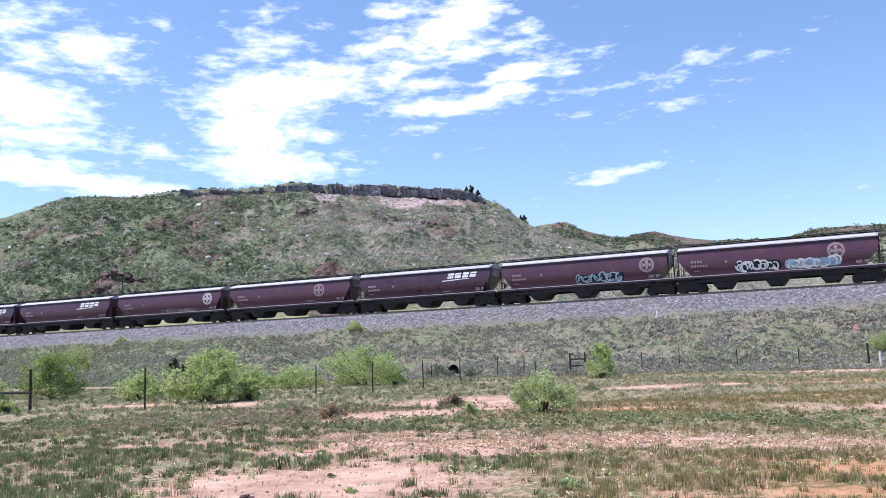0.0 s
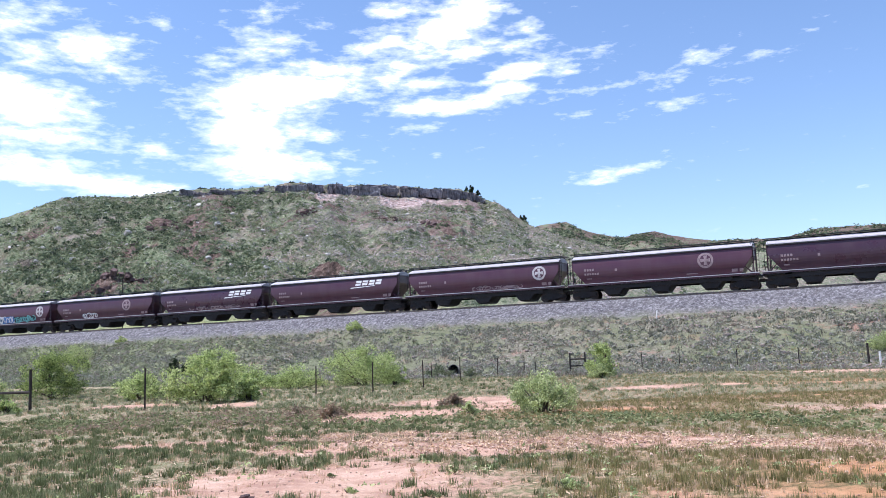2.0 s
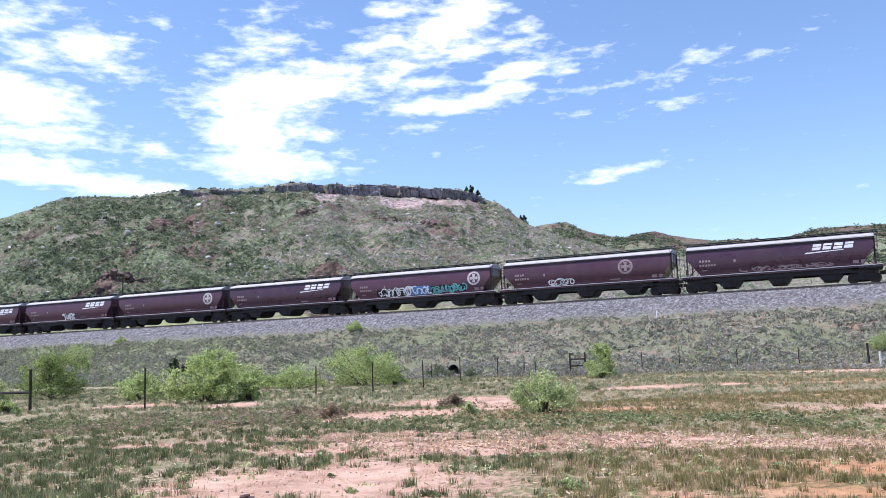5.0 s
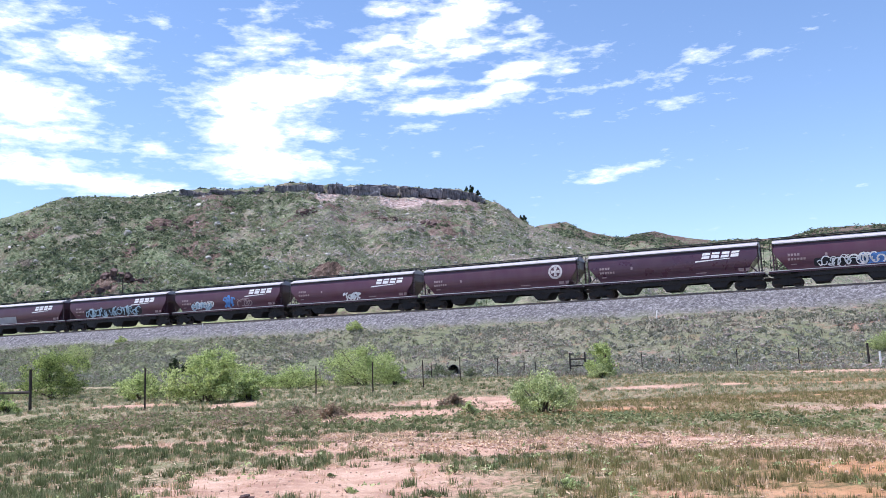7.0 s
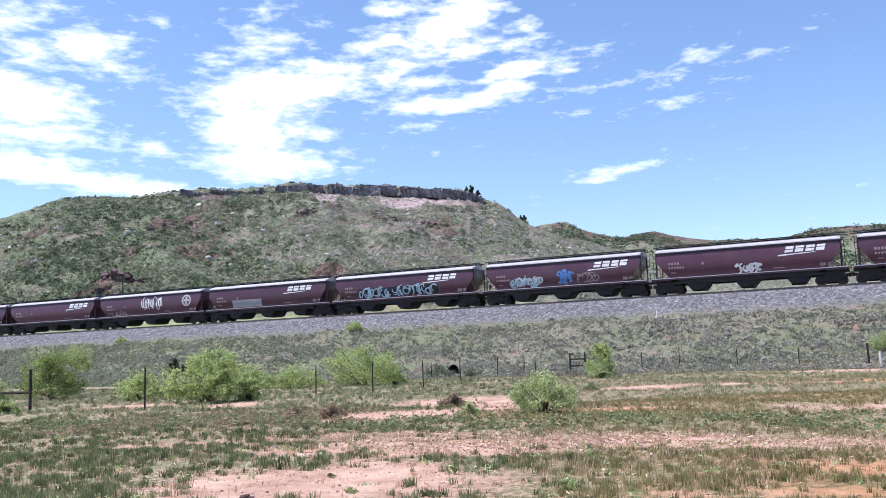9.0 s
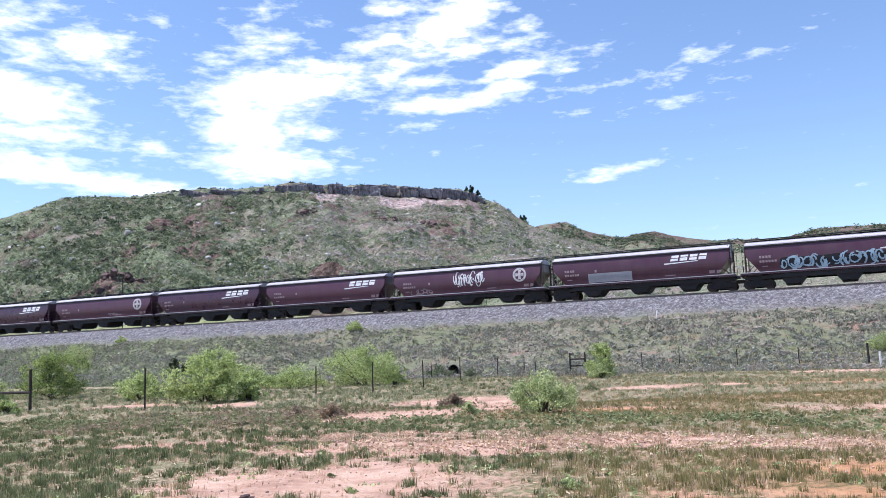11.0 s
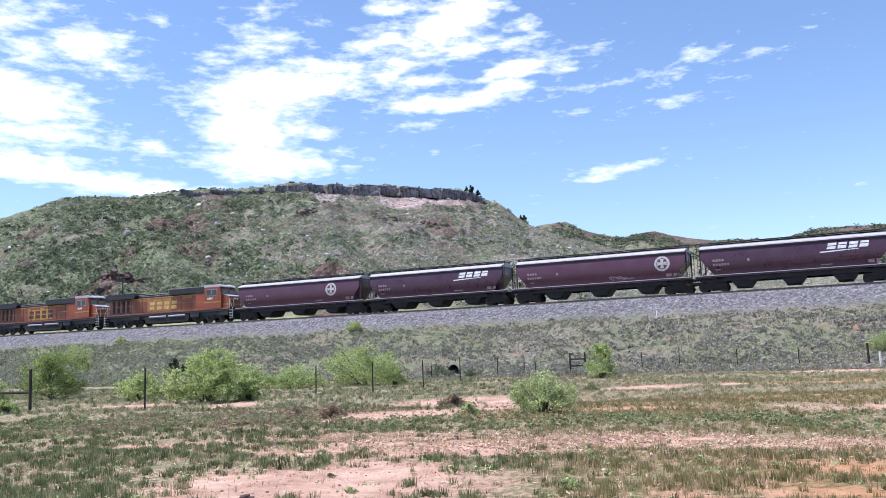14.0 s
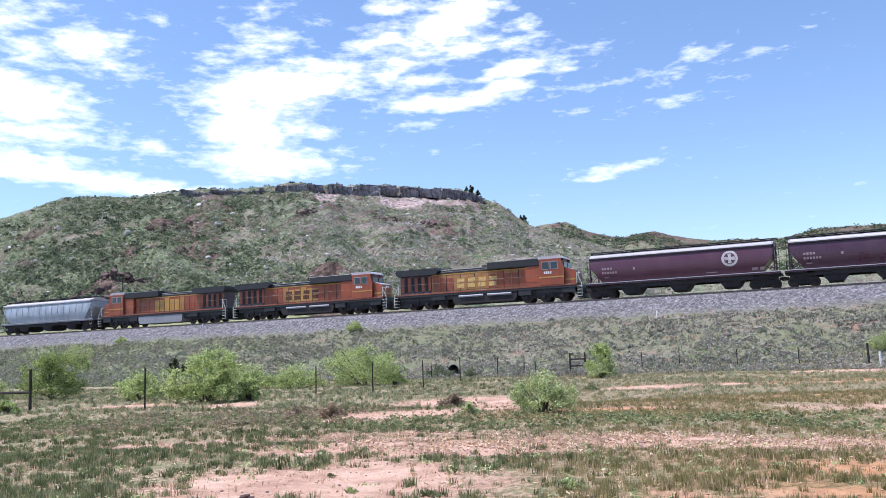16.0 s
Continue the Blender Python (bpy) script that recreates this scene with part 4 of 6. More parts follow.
def scatter_litter():
    """Flat dead stalks and clods on the bare soil."""
    rng = np.random.default_rng(9)
    flat, clods, band, lumps = [], [], [], []
    for x, y in zip(rng.uniform(-9, 11, 26000), rng.uniform(9, 30, 26000)):
        b = bareness(x, y)
        if b > 0.35 and noise.noise(Vector((x * 1.3, y * 2.2, 40))) + rng.uniform(-0.35, 0.35) > 0.02:
            (flat if rng.uniform() < 0.6 else clods).append((x, y, ground_z(x, y) + 0.012))
    for name, label, mat, n, box_, size, tall in (("dry_weeds", "reddish-brown dry weeds on the flat", M_dry, 700, (-10.5, -1.5, 21.5, 28), 0.05, 0.10), ("broadleaf_weeds", "low bright green broad-leaved weeds", M_forb, 1500, (-13, 13, -1.8, 1.8), 0.055, 0.075),
                                                ("broadleaf_weeds", "low bright green broad-leaved weeds", M_sage, 260, (-8, 8.5, 9.2, 16.5), 0.035, 0.05)):
        pts = []
        for x, y in zip(rng.uniform(box_[0], box_[1], n), rng.uniform(box_[2], box_[3], n)):
            if box_[2] < 0:
                y += 21.8 - 0.44 * x + (0.17 * (x + 4) if x < -4 else 0.0)
            if noise.noise(Vector((x * 0.8, y * 0.8, 60))) + rng.uniform(-0.3, 0.5) < 0 or bareness(x, y) > 0.8:
                continue
            q = rng.normal(0, 1, (14, 3)) * np.array([1.1, 1.1, 0.8]) * tall * rng.uniform(0.6, 1.4)
            q[:, 2] = np.abs(q[:, 2]) + 0.01
            pts.append(q + np.array([x, y, ground_z(x, y)]))
        me = big_mesh(name, *leaves(rng, np.concatenate(pts), size, 0.3), mat)
        tagged(new(name, me), label, "weeds", kind="stuff")
    for x, y in zip(rng.uniform(-4.0, 11, 34000), rng.normal(0, 1.0, 34000)):
        y += 16.7 - 0.38 * x
        if noise.noise(Vector((x * 1.1, y * 1.8, 71))) + rng.uniform(-0.3, 0.3) > -0.05:
            (band if rng.uniform() < 0.75 else lumps).append((x, y, ground_z(x, y) + 0.02))
    for x, y in zip(rng.uniform(-11, 11, 40000), rng.uniform(8.5, 24, 40000)):
        if bareness(x, y) < 0.75 and x < 0.1 * y + 1.5 + rng.normal(0, 1) and noise.noise(Vector((x * 0.9, y * 1.5, 88))) + rng.uniform(-0.25, 0.25) > 0.05:
            flat.append((x, y, ground_z(x, y) + 0.025))
    me = big_mesh("dead_stalks", *leaves(rng, np.array(flat), 0.04, 0.25, 0.4), M_straw)
    tagged(new("dead_stalks", me), "dead bleached stalks lying on bare soil", "litter", kind="stuff")
    me = big_mesh("straw_litter", *leaves(rng, np.array(band), 0.042, 0.0, 0.55), M_straw)
    tagged(new("straw_litter", me), "cream straw litter strewn across the soil", "litter", kind="stuff")
    me = big_mesh("crumbled_soil", *pebbles(rng, np.array(lumps), 0.027), M_clod)
    tagged(new("crumbled_soil", me), "pale crumbled soil lumps in a tilled strip", "clods", kind="stuff")
    me = big_mesh("soil_clods", *pebbles(rng, np.array(clods), 0.02), M_clod)
    tagged(new("soil_clods", me), "small pink-brown soil clods on bare ground", "clods", kind="stuff")


def pebbles(rng, pts, size):
    """Small eight-sided stones."""
    n = len(pts)
    base = np.array([(1, 0, 0), (0, 1, 0), (-1, 0, 0), (0, -1, 0), (0, 0, 0.5), (0, 0, -0.5)])
    v = base[None] * (size * rng.uniform(0.5, 1.6, (n, 1, 1))) * rng.uniform(0.6, 1.3, (n, 6, 1))
    a = rng.uniform(0, 6.28, n)
    c, s = np.cos(a)[:, None], np.sin(a)[:, None]
    v = np.stack([v[..., 0] * c - v[..., 1] * s, v[..., 0] * s + v[..., 1] * c, v[..., 2]], -1) + pts[:, None]
    f = np.array([(0, 1, 4), (1, 2, 4), (2, 3, 4), (3, 0, 4), (1, 0, 5), (2, 1, 5), (3, 2, 5), (0, 3, 5)])
    return v.reshape(-1, 3), (f[None] + 6 * np.arange(n)[:, None, None]).reshape(-1, 3)


def scatter_far():
    rng = np.random.default_rng(8)
    pts = []
    for az, t in zip(rng.uniform(3, 30, 9000), rng.uniform(0.3, 1.0, 9000)):
        x, y, z, red, _p = far_point(az, t)
        if noise.noise(Vector((x * 0.03, y * 0.03, 1))) + rng.uniform(-0.5, 0.4) < 0:
            continue
        q = rng.normal(0, 1, (10, 3)) * np.array([1.2, 1.2, 0.5]) * rng.uniform(0.4, 1.2)
        q[:, 2] = np.abs(q[:, 2])
        pts.append(q + np.array([x, y, z]))
    me = big_mesh("far_shrubs", *leaves(rng, np.concatenate(pts), 0.8, 0.3), M_hill_shrub)
    point_values(me, "plant", np.repeat(rng.uniform(0.0, 0.6, len(pts)), 40))
    tagged(new("far_shrubs", me), "scrub dotting the distant hills", "shrubs", kind="stuff")


M_clod = leafy("soil_clod", (0.26, 0.15, 0.11), (0.46, 0.31, 0.23), (0.64, 0.47, 0.36), through_=0.05)
scatter_litter()
scatter_far()
scatter_grass()
scatter_weeds()
scatter_hill()


# ---- rocks ----
def rock_mesh(seed, mat, flat=1.0):
    rng = random.Random(seed)
    bm = bmesh.new()
    bmesh.ops.create_icosphere(bm, subdivisions=3 if flat == 1.0 else 2, radius=0.78 if flat == 1.0 else 0.62)
    off = Vector((seed * 3.7, 1.3, seed * 1.9))
    for v in bm.verts:
        c = v.co
        for k in range(3):
            c[k] = max(-0.46, min(0.46, c[k]))
        v.co = c * (1 + 0.2 * noise.noise(c * 2.2 + off) + 0.16 * noise.noise(Vector((c.x * 6, c.y * 6, c.z * 2)) + off))
        v.co.z *= flat
    me = bpy.data.meshes.new("rock")
    bm.to_mesh(me)
    bm.free()
    me.materials.append(mat)
    return me


def place_rocks():
    rng = random.Random(11)
    shapes = [rock_mesh(i, M_caprock) for i in range(6)]
    az = -20.5
    while az < 3.5:
        c = cap_strength(az)
        wide = rng.choice((0.9, 1.6, 2.6, 4.5, 6.0)) * rng.uniform(0.8, 1.2)
        if rng.random() < 0.12 + c:
            for tier in range(1 if c < 0.7 else 2):
                x, y, z, _, _p = mesa_point(az, 0.945 + 0.012 * tier)
                top = mesa_point(az, 0.985)[2]
                high = max(1.0, (top - z) * rng.uniform(0.35, 0.95)) * (0.6 if tier else 1.0)
                ob = new("rock", rng.choice(shapes))
                ob.parent = HILL
                ob.matrix_basis = pose(x, y, top - 0.9 - high * 0.5 - (1.4 * (1 - tier)) * rng.random() + rng.uniform(-0.4, 0.1), rng.uniform(-5, 5), rng.uniform(-5, 5), -az + rng.uniform(-12, 12)) @ Matrix.Diagonal((wide * 1.1, rng.uniform(3, 6), high * 1.1, 1))
        az += math.degrees(wide * 0.82 / 300)
    dark = [rock_mesh(60 + i, M_dark_rock) for i in range(3)]
    for i in range(26):
        a, r = -21.2 + rng.gauss(0, 0.9), 184 + rng.gauss(-1, 3)
        k = 99.05 / (0.9026 * math.cos(radians(a)) + 0.4306 * math.sin(radians(a)))
        x, y, z, _, _p = mesa_point(a, (r - k) / (lerp_table(a, MESA, 1) - k))
        s = rng.uniform(0.5, 1.4)
        ob = new("rock", rng.choice(dark))
        ob.parent = HILL
        ob.matrix_basis = pose(x, y, z, rng.uniform(-25, 25), rng.uniform(-25, 25), rng.uniform(0, 360)) @ Matrix.Diagonal((s * 1.5, s, s * rng.uniform(0.6, 1.2), 1))
    pale = [rock_mesh(20 + i, M_boulder, 0.7) for i in range(4)]
    drab = [rock_mesh(40 + i, M_stone, 0.6) for i in range(3)]
    for i in range(560):
        a, t = rng.uniform(-28, 9), rng.uniform(0.2, 0.93) ** 0.8
        if i % 4 == 0:
            a, t = rng.choice((rng.uniform(-5.5, 2.2), rng.uniform(-8.3, -7.0), rng.uniform(-17.5, -15.5))), rng.uniform(0.84, 0.945)
        x, y, z, _, _p = mesa_point(a, t)
        s = rng.uniform(0.25, 0.8) * (1.5 if rng.random() < 0.12 else 1)
        ob = new("boulder", rng.choice(pale))
        ob.parent = HILL
        ob.matrix_basis = pose(x, y, z + 0.1 * s, rng.uniform(-20, 20), rng.uniform(-20, 20), rng.uniform(0, 360)) @ Matrix.Diagonal((s * 1.3, s, s, 1))
    for az, el, s in ((-14.87, 8.95, 1.7), (-15.4, 6.79, 1.2), (-14.01, 6.35, 1.1), (-11.7, 6.14, 1.2), (-11.93, 8.54, 1.4), (-20.39, 8.34, 1.6), (-24.42, 8.5, 1.5), (-16.04, 10.21, 1.5), (3.34, 8.68, 1.2), (4.09, 8.5, 1.0), (-17.87, 10.89, 1.6), (-25.6, 6.51, 1.1), (-13.96, 9.68, 1.2), (2.64, 10.14, 1.6), (-15.04, 9.38, 1.2), (-26.97, 7.33, 1.2), (7.79, 6.89, 1.4)):
        x, y, z, _, _p = mesa_point(az, slope_t(az, el))
        ob = new("boulder", rng.choice(pale))
        ob.parent = HILL
        ob.matrix_basis = pose(x, y, z + 0.15 * s, rng.uniform(-35, 35), rng.uniform(-35, 35), rng.uniform(0, 360)) @ Matrix.Diagonal((s * 1.4, s * 1.0, s * 0.9, 1))
    # broken ledges; the dark rock also stands in for shadow beneath them
    for az, el, wide in ((-18.31, 8.84, 0.9), (-17.1, 9.0, 0.7), (-19.74, 7.68, 1.2), (-0.55, 8.9, 0.8), (-16.29, 10.93, 1.0), (-9.18, 9.98, 0.7), (-3.14, 9.13, 0.8)):
        t0 = slope_t(az, el)
        for k in range(11):
            a = az + wide * rng.uniform(-1, 1)
            x, y, z, _, _p = mesa_point(a, t0 + rng.uniform(-0.014, 0.014))
            s = rng.uniform(0.4, 1.1)
            ob = new("rock", rng.choice(dark))
            ob.parent = HILL
            ob.matrix_basis = pose(x, y, z - 0.05 * s, rng.uniform(-25, 25), rng.uniform(-25, 25), rng.uniform(0, 360)) @ Matrix.Diagonal((s * 1.7, s * 1.3, s * 1.1, 1))
    for i in range(26):
        x, y = rng.uniform(-6, 8), rng.uniform(10, 17)
        s = rng.uniform(0.02, 0.05)
        ob = new("stone", rng.choice(drab))
        ob.parent = GROUND
        ob.matrix_basis = pose(x, y, ground_z(x, y) + 0.2 * s, 0, 0, rng.uniform(0, 360)) @ Matrix.Diagonal((s * 1.4, s, s, 1))
    for x, y, s in ((-2.46, 10.5, 0.085), (-2.38, 10.46, 0.06), (-2.3, 11.0, 0.03)):
        ob = new("stone", dark[0])
        ob.parent = GROUND
        ob.matrix_basis = pose(x, y, ground_z(x, y) + 0.3 * s, 10, -8, 40 * s) @ Matrix.Diagonal((s * 1.4, s, s, 1))
    for i in range(140):
        s, u = rng.uniform(-60, 60), rng.uniform(6, 20)
        p = ORIGIN + D * s - AWAY * u
        k = rng.uniform(0.12, 0.45)
        ob = new("stone", rng.choice(drab))
        ob.parent = GROUND
        ob.matrix_basis = pose(p.x, p.y, ground_z(p.x, p.y) + 0.1 * k, rng.uniform(-20, 20), 0, rng.uniform(0, 360)) @ Matrix.Diagonal((k * 1.4, k, k, 1))


place_rocks()
# ---- the track ----
def track_pose(s, u=0.0, z=0.0):
    p = ORIGIN + D * s - AWAY * u
    return pose(p.x, p.y, z, 0, 0, HEADING)


def build_track():
    bm = bmesh.new()
    prof = [(-0.07, -0.17), (0.07, -0.17), (0.07, -0.155), (0.01, -0.13), (0.01, -0.05), (0.036, -0.04), (0.036, 0.0), (-0.036, 0.0), (-0.036, -0.04), (-0.01, -0.05), (-0.01, -0.13), (-0.07, -0.155)]
    for name, y in (("rail", -0.75), ("rail", 0.75)):
        bm = bmesh.new()
        a = [bm.verts.new((-560, y + p, q)) for p, q in prof]
        b = [bm.verts.new((300, y + p, q)) for p, q in prof]
        for i in range(len(prof)):
            j = (i + 1) % len(prof)
            bm.faces.new((a[i], a[j], b[j], b[i]))
        bm.faces.new(a), bm.faces.new(b[::-1])
        bmesh.ops.recalc_face_normals(bm, faces=bm.faces)
        me = bpy.data.meshes.new("rail")
        bm.to_mesh(me)
        bm.free()
        me.materials.append(M_steel)
        ob = new(name, me)
        ob.matrix_basis = track_pose(0, 0, RAIL)
        tagged(ob, "worn steel rail on wooden ties", "rail", "rails of the track", "structure")
    tie = bpy.data.meshes.new("tie")
    bm = boxes((-0.11, 0.11, -1.3, 1.3, -0.34, -0.17), bevel=0.015)
    bm.to_mesh(tie)
    bm.free()
    tie.materials.append(M_tie)
    base = tagged(new("railway_ties"), "dark creosoted wooden ties in grey ballast", "ties", kind="structure")
    base.matrix_basis = track_pose(0, 0, RAIL)
    for i in range(235):
        ob = new("tie", tie)
        ob.parent = base
        ob.location = (-76 + i * 0.56, 0, 0)


build_track()


# ---- covered hopper cars: local x along the train, near side at -y, z from the rail ----
def side_y(z):
    return 1.62 - (0.22 if z > 2.75 else 0.34) * ((z - 2.75) / 1.4) ** 2


def truck(parent, x, axles=(-0.89, 0.89), r=0.45):
    """A freight truck: two cast side frames with springs and a bolster; wheelsets under it."""
    bm = bmesh.new()
    k = max(axles)
    for y in (-1.0, 1.0):
        w = 0.09
        prism(bm, [(-k - 0.25, r + 0.16), (-k + 0.12, r + 0.26), (-0.35, 0.90), (0.35, 0.90), (k - 0.12, r + 0.26), (k + 0.30, r + 0.22), (k + 0.30, r - 0.16), (k - 0.2, r - 0.08), (0.42, 0.20), (-0.42, 0.20), (-k + 0.2, r - 0.08), (-k - 0.25, r - 0.10)], y - w, y + w)
        for sx in (-0.16, 0.0, 0.16):
            rod(bm, (sx, y * 1.06, 0.26), (sx, y * 1.06, 0.52), 0.07, 7)
        for ax in axles:
            rod(bm, (ax, y * 0.98, r), (ax, y * 1.14, r), 0.13, 9)
    box(bm, -0.22, 0.22, -1.0, 1.0, 0.5, 0.86)
    box(bm, -0.9, 0.9, -0.6, 0.6, 0.5, 0.98)
    box(bm, -1.15, 1.15, -1.12, 1.12, 0.86, 1.19)
    t = part("truck", bm, M_under, parent)
    t.location.x = x
    for ax in axles:
        bm = bmesh.new()
        for y in (-0.75, 0.75):
            rod(bm, (0, y - 0.065, 0), (0, y + 0.065, 0), r, 20)
            rod(bm, (0, y - math.copysign(0.09, y), 0), (0, y - math.copysign(0.06, y), 0), r + 0.03, 20)
        rod(bm, (0, -0.98, 0), (0, 0.98, 0), 0.08, 8)
        w = part("wheelset", bm, M_wheel, t, smooth=False)
        w.location = (ax, 0, r)
    return t


def build_hopper(name, length, paint, label, roof_paint, ribs=False):
    """A three-bay covered hopper with rounded sides and open end frames."""
    root = tagged(new(name), label, "hopper car", "cars of the freight train")
    h = length / 2 - 0.72            # half length of the body
    zs = np.linspace(1.42, 3.96, 11)
    # body: side sheets cut back below into slope sheets at both ends

    def half_len(z):
        return h if z > 3.05 else h - (3.05 - z) / (3.05 - 1.42) * 1.25
    bm = bmesh.new()
    loops = []
    for z in zs:
        e, y = half_len(z), side_y(z)
        loops.append([bm.verts.new((sx * e, sy * y, z)) for sx, sy in ((-1, -1), (1, -1), (1, 1), (-1, 1))])
    for a, b in zip(loops, loops[1:]):
        for i in range(4):
            j = (i + 1) % 4
            bm.faces.new((a[i], a[j], b[j], b[i]))
    bm.faces.new(loops[0][::-1]), bm.faces.new(loops[-1])
    part("body", bm, paint, root)
    # top chord that stands proud and shades the sheets below; black puts in the eave's shadow
    for y in (-1, 1):
        part("top_chord", boxes((-h - 0.06, h + 0.06, min(y * 1.45, y * 1.585), max(y * 1.45, y * 1.585), 3.86, 4.00), bevel=0.02), M_black if not ribs else paint, root)
        part("side_sill", boxes((-h - 0.55, h + 0.55, min(y * 1.44, y * 1.60), max(y * 1.44, y * 1.60), 1.30, 1.46), bevel=0.02), paint, root)
        # pale strip added as the bright highlight along the sill's top edge
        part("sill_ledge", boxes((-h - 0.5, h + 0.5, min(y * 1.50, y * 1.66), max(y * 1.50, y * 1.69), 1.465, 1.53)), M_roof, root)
    # roof: two slopes up to the hatch trough, its sun glare put into the pale paint
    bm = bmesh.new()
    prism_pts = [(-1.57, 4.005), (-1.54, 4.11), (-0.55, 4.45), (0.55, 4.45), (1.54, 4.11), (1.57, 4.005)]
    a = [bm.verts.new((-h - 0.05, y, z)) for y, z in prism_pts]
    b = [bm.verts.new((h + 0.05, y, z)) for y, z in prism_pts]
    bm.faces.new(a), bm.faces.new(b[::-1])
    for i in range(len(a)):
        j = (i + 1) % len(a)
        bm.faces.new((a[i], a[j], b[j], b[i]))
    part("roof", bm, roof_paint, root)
    n = 5
    for i in range(n):
        x0, x1 = -h + 0.6 + i * (2 * h - 1.2) / n, -h + 0.6 + (i + 1) * (2 * h - 1.2) / n
        part("roof_hatch", boxes((x0 + 0.02, x1 - 0.02, -0.36, 0.36, 4.45, 4.56), (x0 + 0.3, x0 + 0.4, -0.42, 0.42, 4.56, 4.59), (x1 - 0.4, x1 - 0.3, -0.42, 0.42, 4.56, 4.59), bevel=0.01), M_under, root)
    for y in (-0.62, 0.62):
        part("running_board", boxes((-h - 0.4, h + 0.4, y - 0.24, y + 0.24, 4.60, 4.65), *[(x - 0.03, x + 0.03, y - 0.2, y + 0.2, 4.38, 4.60) for x in np.linspace(-h, h, 9)]), M_black, root)
    # underside: centre sill and three outlet bays
    part("center_sill", boxes((-length / 2 + 0.55, length / 2 - 0.55, -0.30, 0.30, 0.98, 1.40)), M_under, root)
    for y in (-1, 1):
        part("skirt", boxes((-h + 1.9, h - 1.9, min(y * 1.30, y * 1.42), max(y * 1.30, y * 1.42), 0.90, 1.30)), M_under, root)
    for x in (-h * 0.545, 0.0, h * 0.545):
        bm = bmesh.new()
        prism(bm, [(x - 1.25, 1.32), (x + 1.25, 1.32), (x + 1.0, 0.84), (x + 0.62, 0.36), (x - 0.62, 0.36), (x - 1.0, 0.84)], -1.29, 1.29)
        box(bm, x - 0.62, x + 0.62, -1.0, 1.0, 0.26, 0.42)
        part("outlet_bay", bm, M_under, root)
    # end frames: posts, platform, ladders, brace
    for sx in (-1, 1):
        e = sx * (h + 0.35)
        part("end_platform", boxes((min(sx * (h - 1.3), sx * (h + 0.58)), max(sx * (h - 1.3), sx * (h + 0.58)), -1.5, 1.5, 1.20, 1.30)), M_under, root)
        for y in (-1.42, 1.42):
            part("end_post", rods(((e - sx * 0.3, y, 1.3), (e - sx * 0.3, y, 4.1)), r=0.055, sides=4), paint, root)
            part("slope_brace", rods(((e - sx * 0.3, y, 1.35), (sx * (h - 0.75), y, 2.2)), r=0.04, sides=4), paint, root)
        for y in (-1.52, 1.52):
            rows = [((e - sx * 0.40, y, 0.75), (e - sx * 0.40, y, 4.25)), ((e - sx * 0.06, y, 0.75), (e - sx * 0.06, y, 4.25))]
            rows += [((e - sx * 0.40, y, z), (e - sx * 0.06, y, z)) for z in np.linspace(0.8, 4.1, 7)]
            part("ladder", rods(*rows, r=0.018, sides=4), M_under if not ribs else M_rail_white, root)
        part("coupler", boxes((min(sx * (h + 0.3), sx * length / 2), max(sx * (h + 0.3), sx * length / 2), -0.13, 0.13, 0.72, 0.98), (min(sx * (length / 2 - 0.25), sx * length / 2), max(sx * (length / 2 - 0.25), sx * length / 2), -0.2, 0.2, 0.68, 1.02), bevel=0.02), M_wheel, root)
        truck(root, sx * (h - 0.95))
    bm = bmesh.new()
    rod(bm, (-h - 0.5, 0.5, 2.1), (-h - 0.45, 0.5, 2.1), 0.28, 12)
    part("brake_wheel", bm, M_under, root)
    if ribs:
        for y in (-1, 1):
            for x in np.linspace(-h + 0.3, h - 0.3, 15):
                bm = bmesh.new()
                for za, zb in zip(zs[4:], zs[5:]):
                    rod(bm, (x, y * side_y(za), za), (x, y * side_y(zb), zb), 0.045, 4)
                part("side_rib", bm, paint, root)
    return root


def decal(parent, name, quads, mat, label="", surface=side_y, lift=0.012):
    """Paint on the near side: four-cornered pieces in x, z laid on the sheet, each in four strips."""
    verts, faces, seen = [], [], {}

    def corner(x, z):
        key = (round(x, 4), round(z, 4))
        if key not in seen:
            seen[key] = len(verts)
            verts.append((x, -(surface(z) + lift), z))
        return seen[key]

    for q in quads:
        n = 4
        rungs = []
        for k in range(n + 1):
            f = k / n
            rungs.append([corner(a[0] + (b[0] - a[0]) * f, a[1] + (b[1] - a[1]) * f) for a, b in ((q[0], q[3]), (q[1], q[2]))])
        for lo, hi in zip(rungs, rungs[1:]):
            face = tuple(dict.fromkeys((lo[0], lo[1], hi[1], hi[0])))
            if len(face) > 2:
                faces.append(face)
    ob = new(name, mesh_of(name, verts, faces, mat))
    ob.parent = parent
    if label:
        ob["label"] = label
    return ob


def bar(x0, x1, z0, z1, slant=0.0):
    return ((x0, z0), (x1, z0), (x1 + slant, z1), (x0 + slant, z1))


def ribbon(points, w):
    """A band of width w along a chain of points, as quads that share their corners."""
    pts = [Vector(p) for p in points]
    sides = []
    for k, p in enumerate(pts):
        d = (pts[min(k + 1, len(pts) - 1)] - pts[max(k - 1, 0)]).normalized()
        nrm = Vector((-d.y, d.x)) * w / 2
        sides.append((tuple(p - nrm), tuple(p + nrm)))
    return [(a[0], a[1], b[1], b[0]) for a, b in zip(sides, sides[1:])]


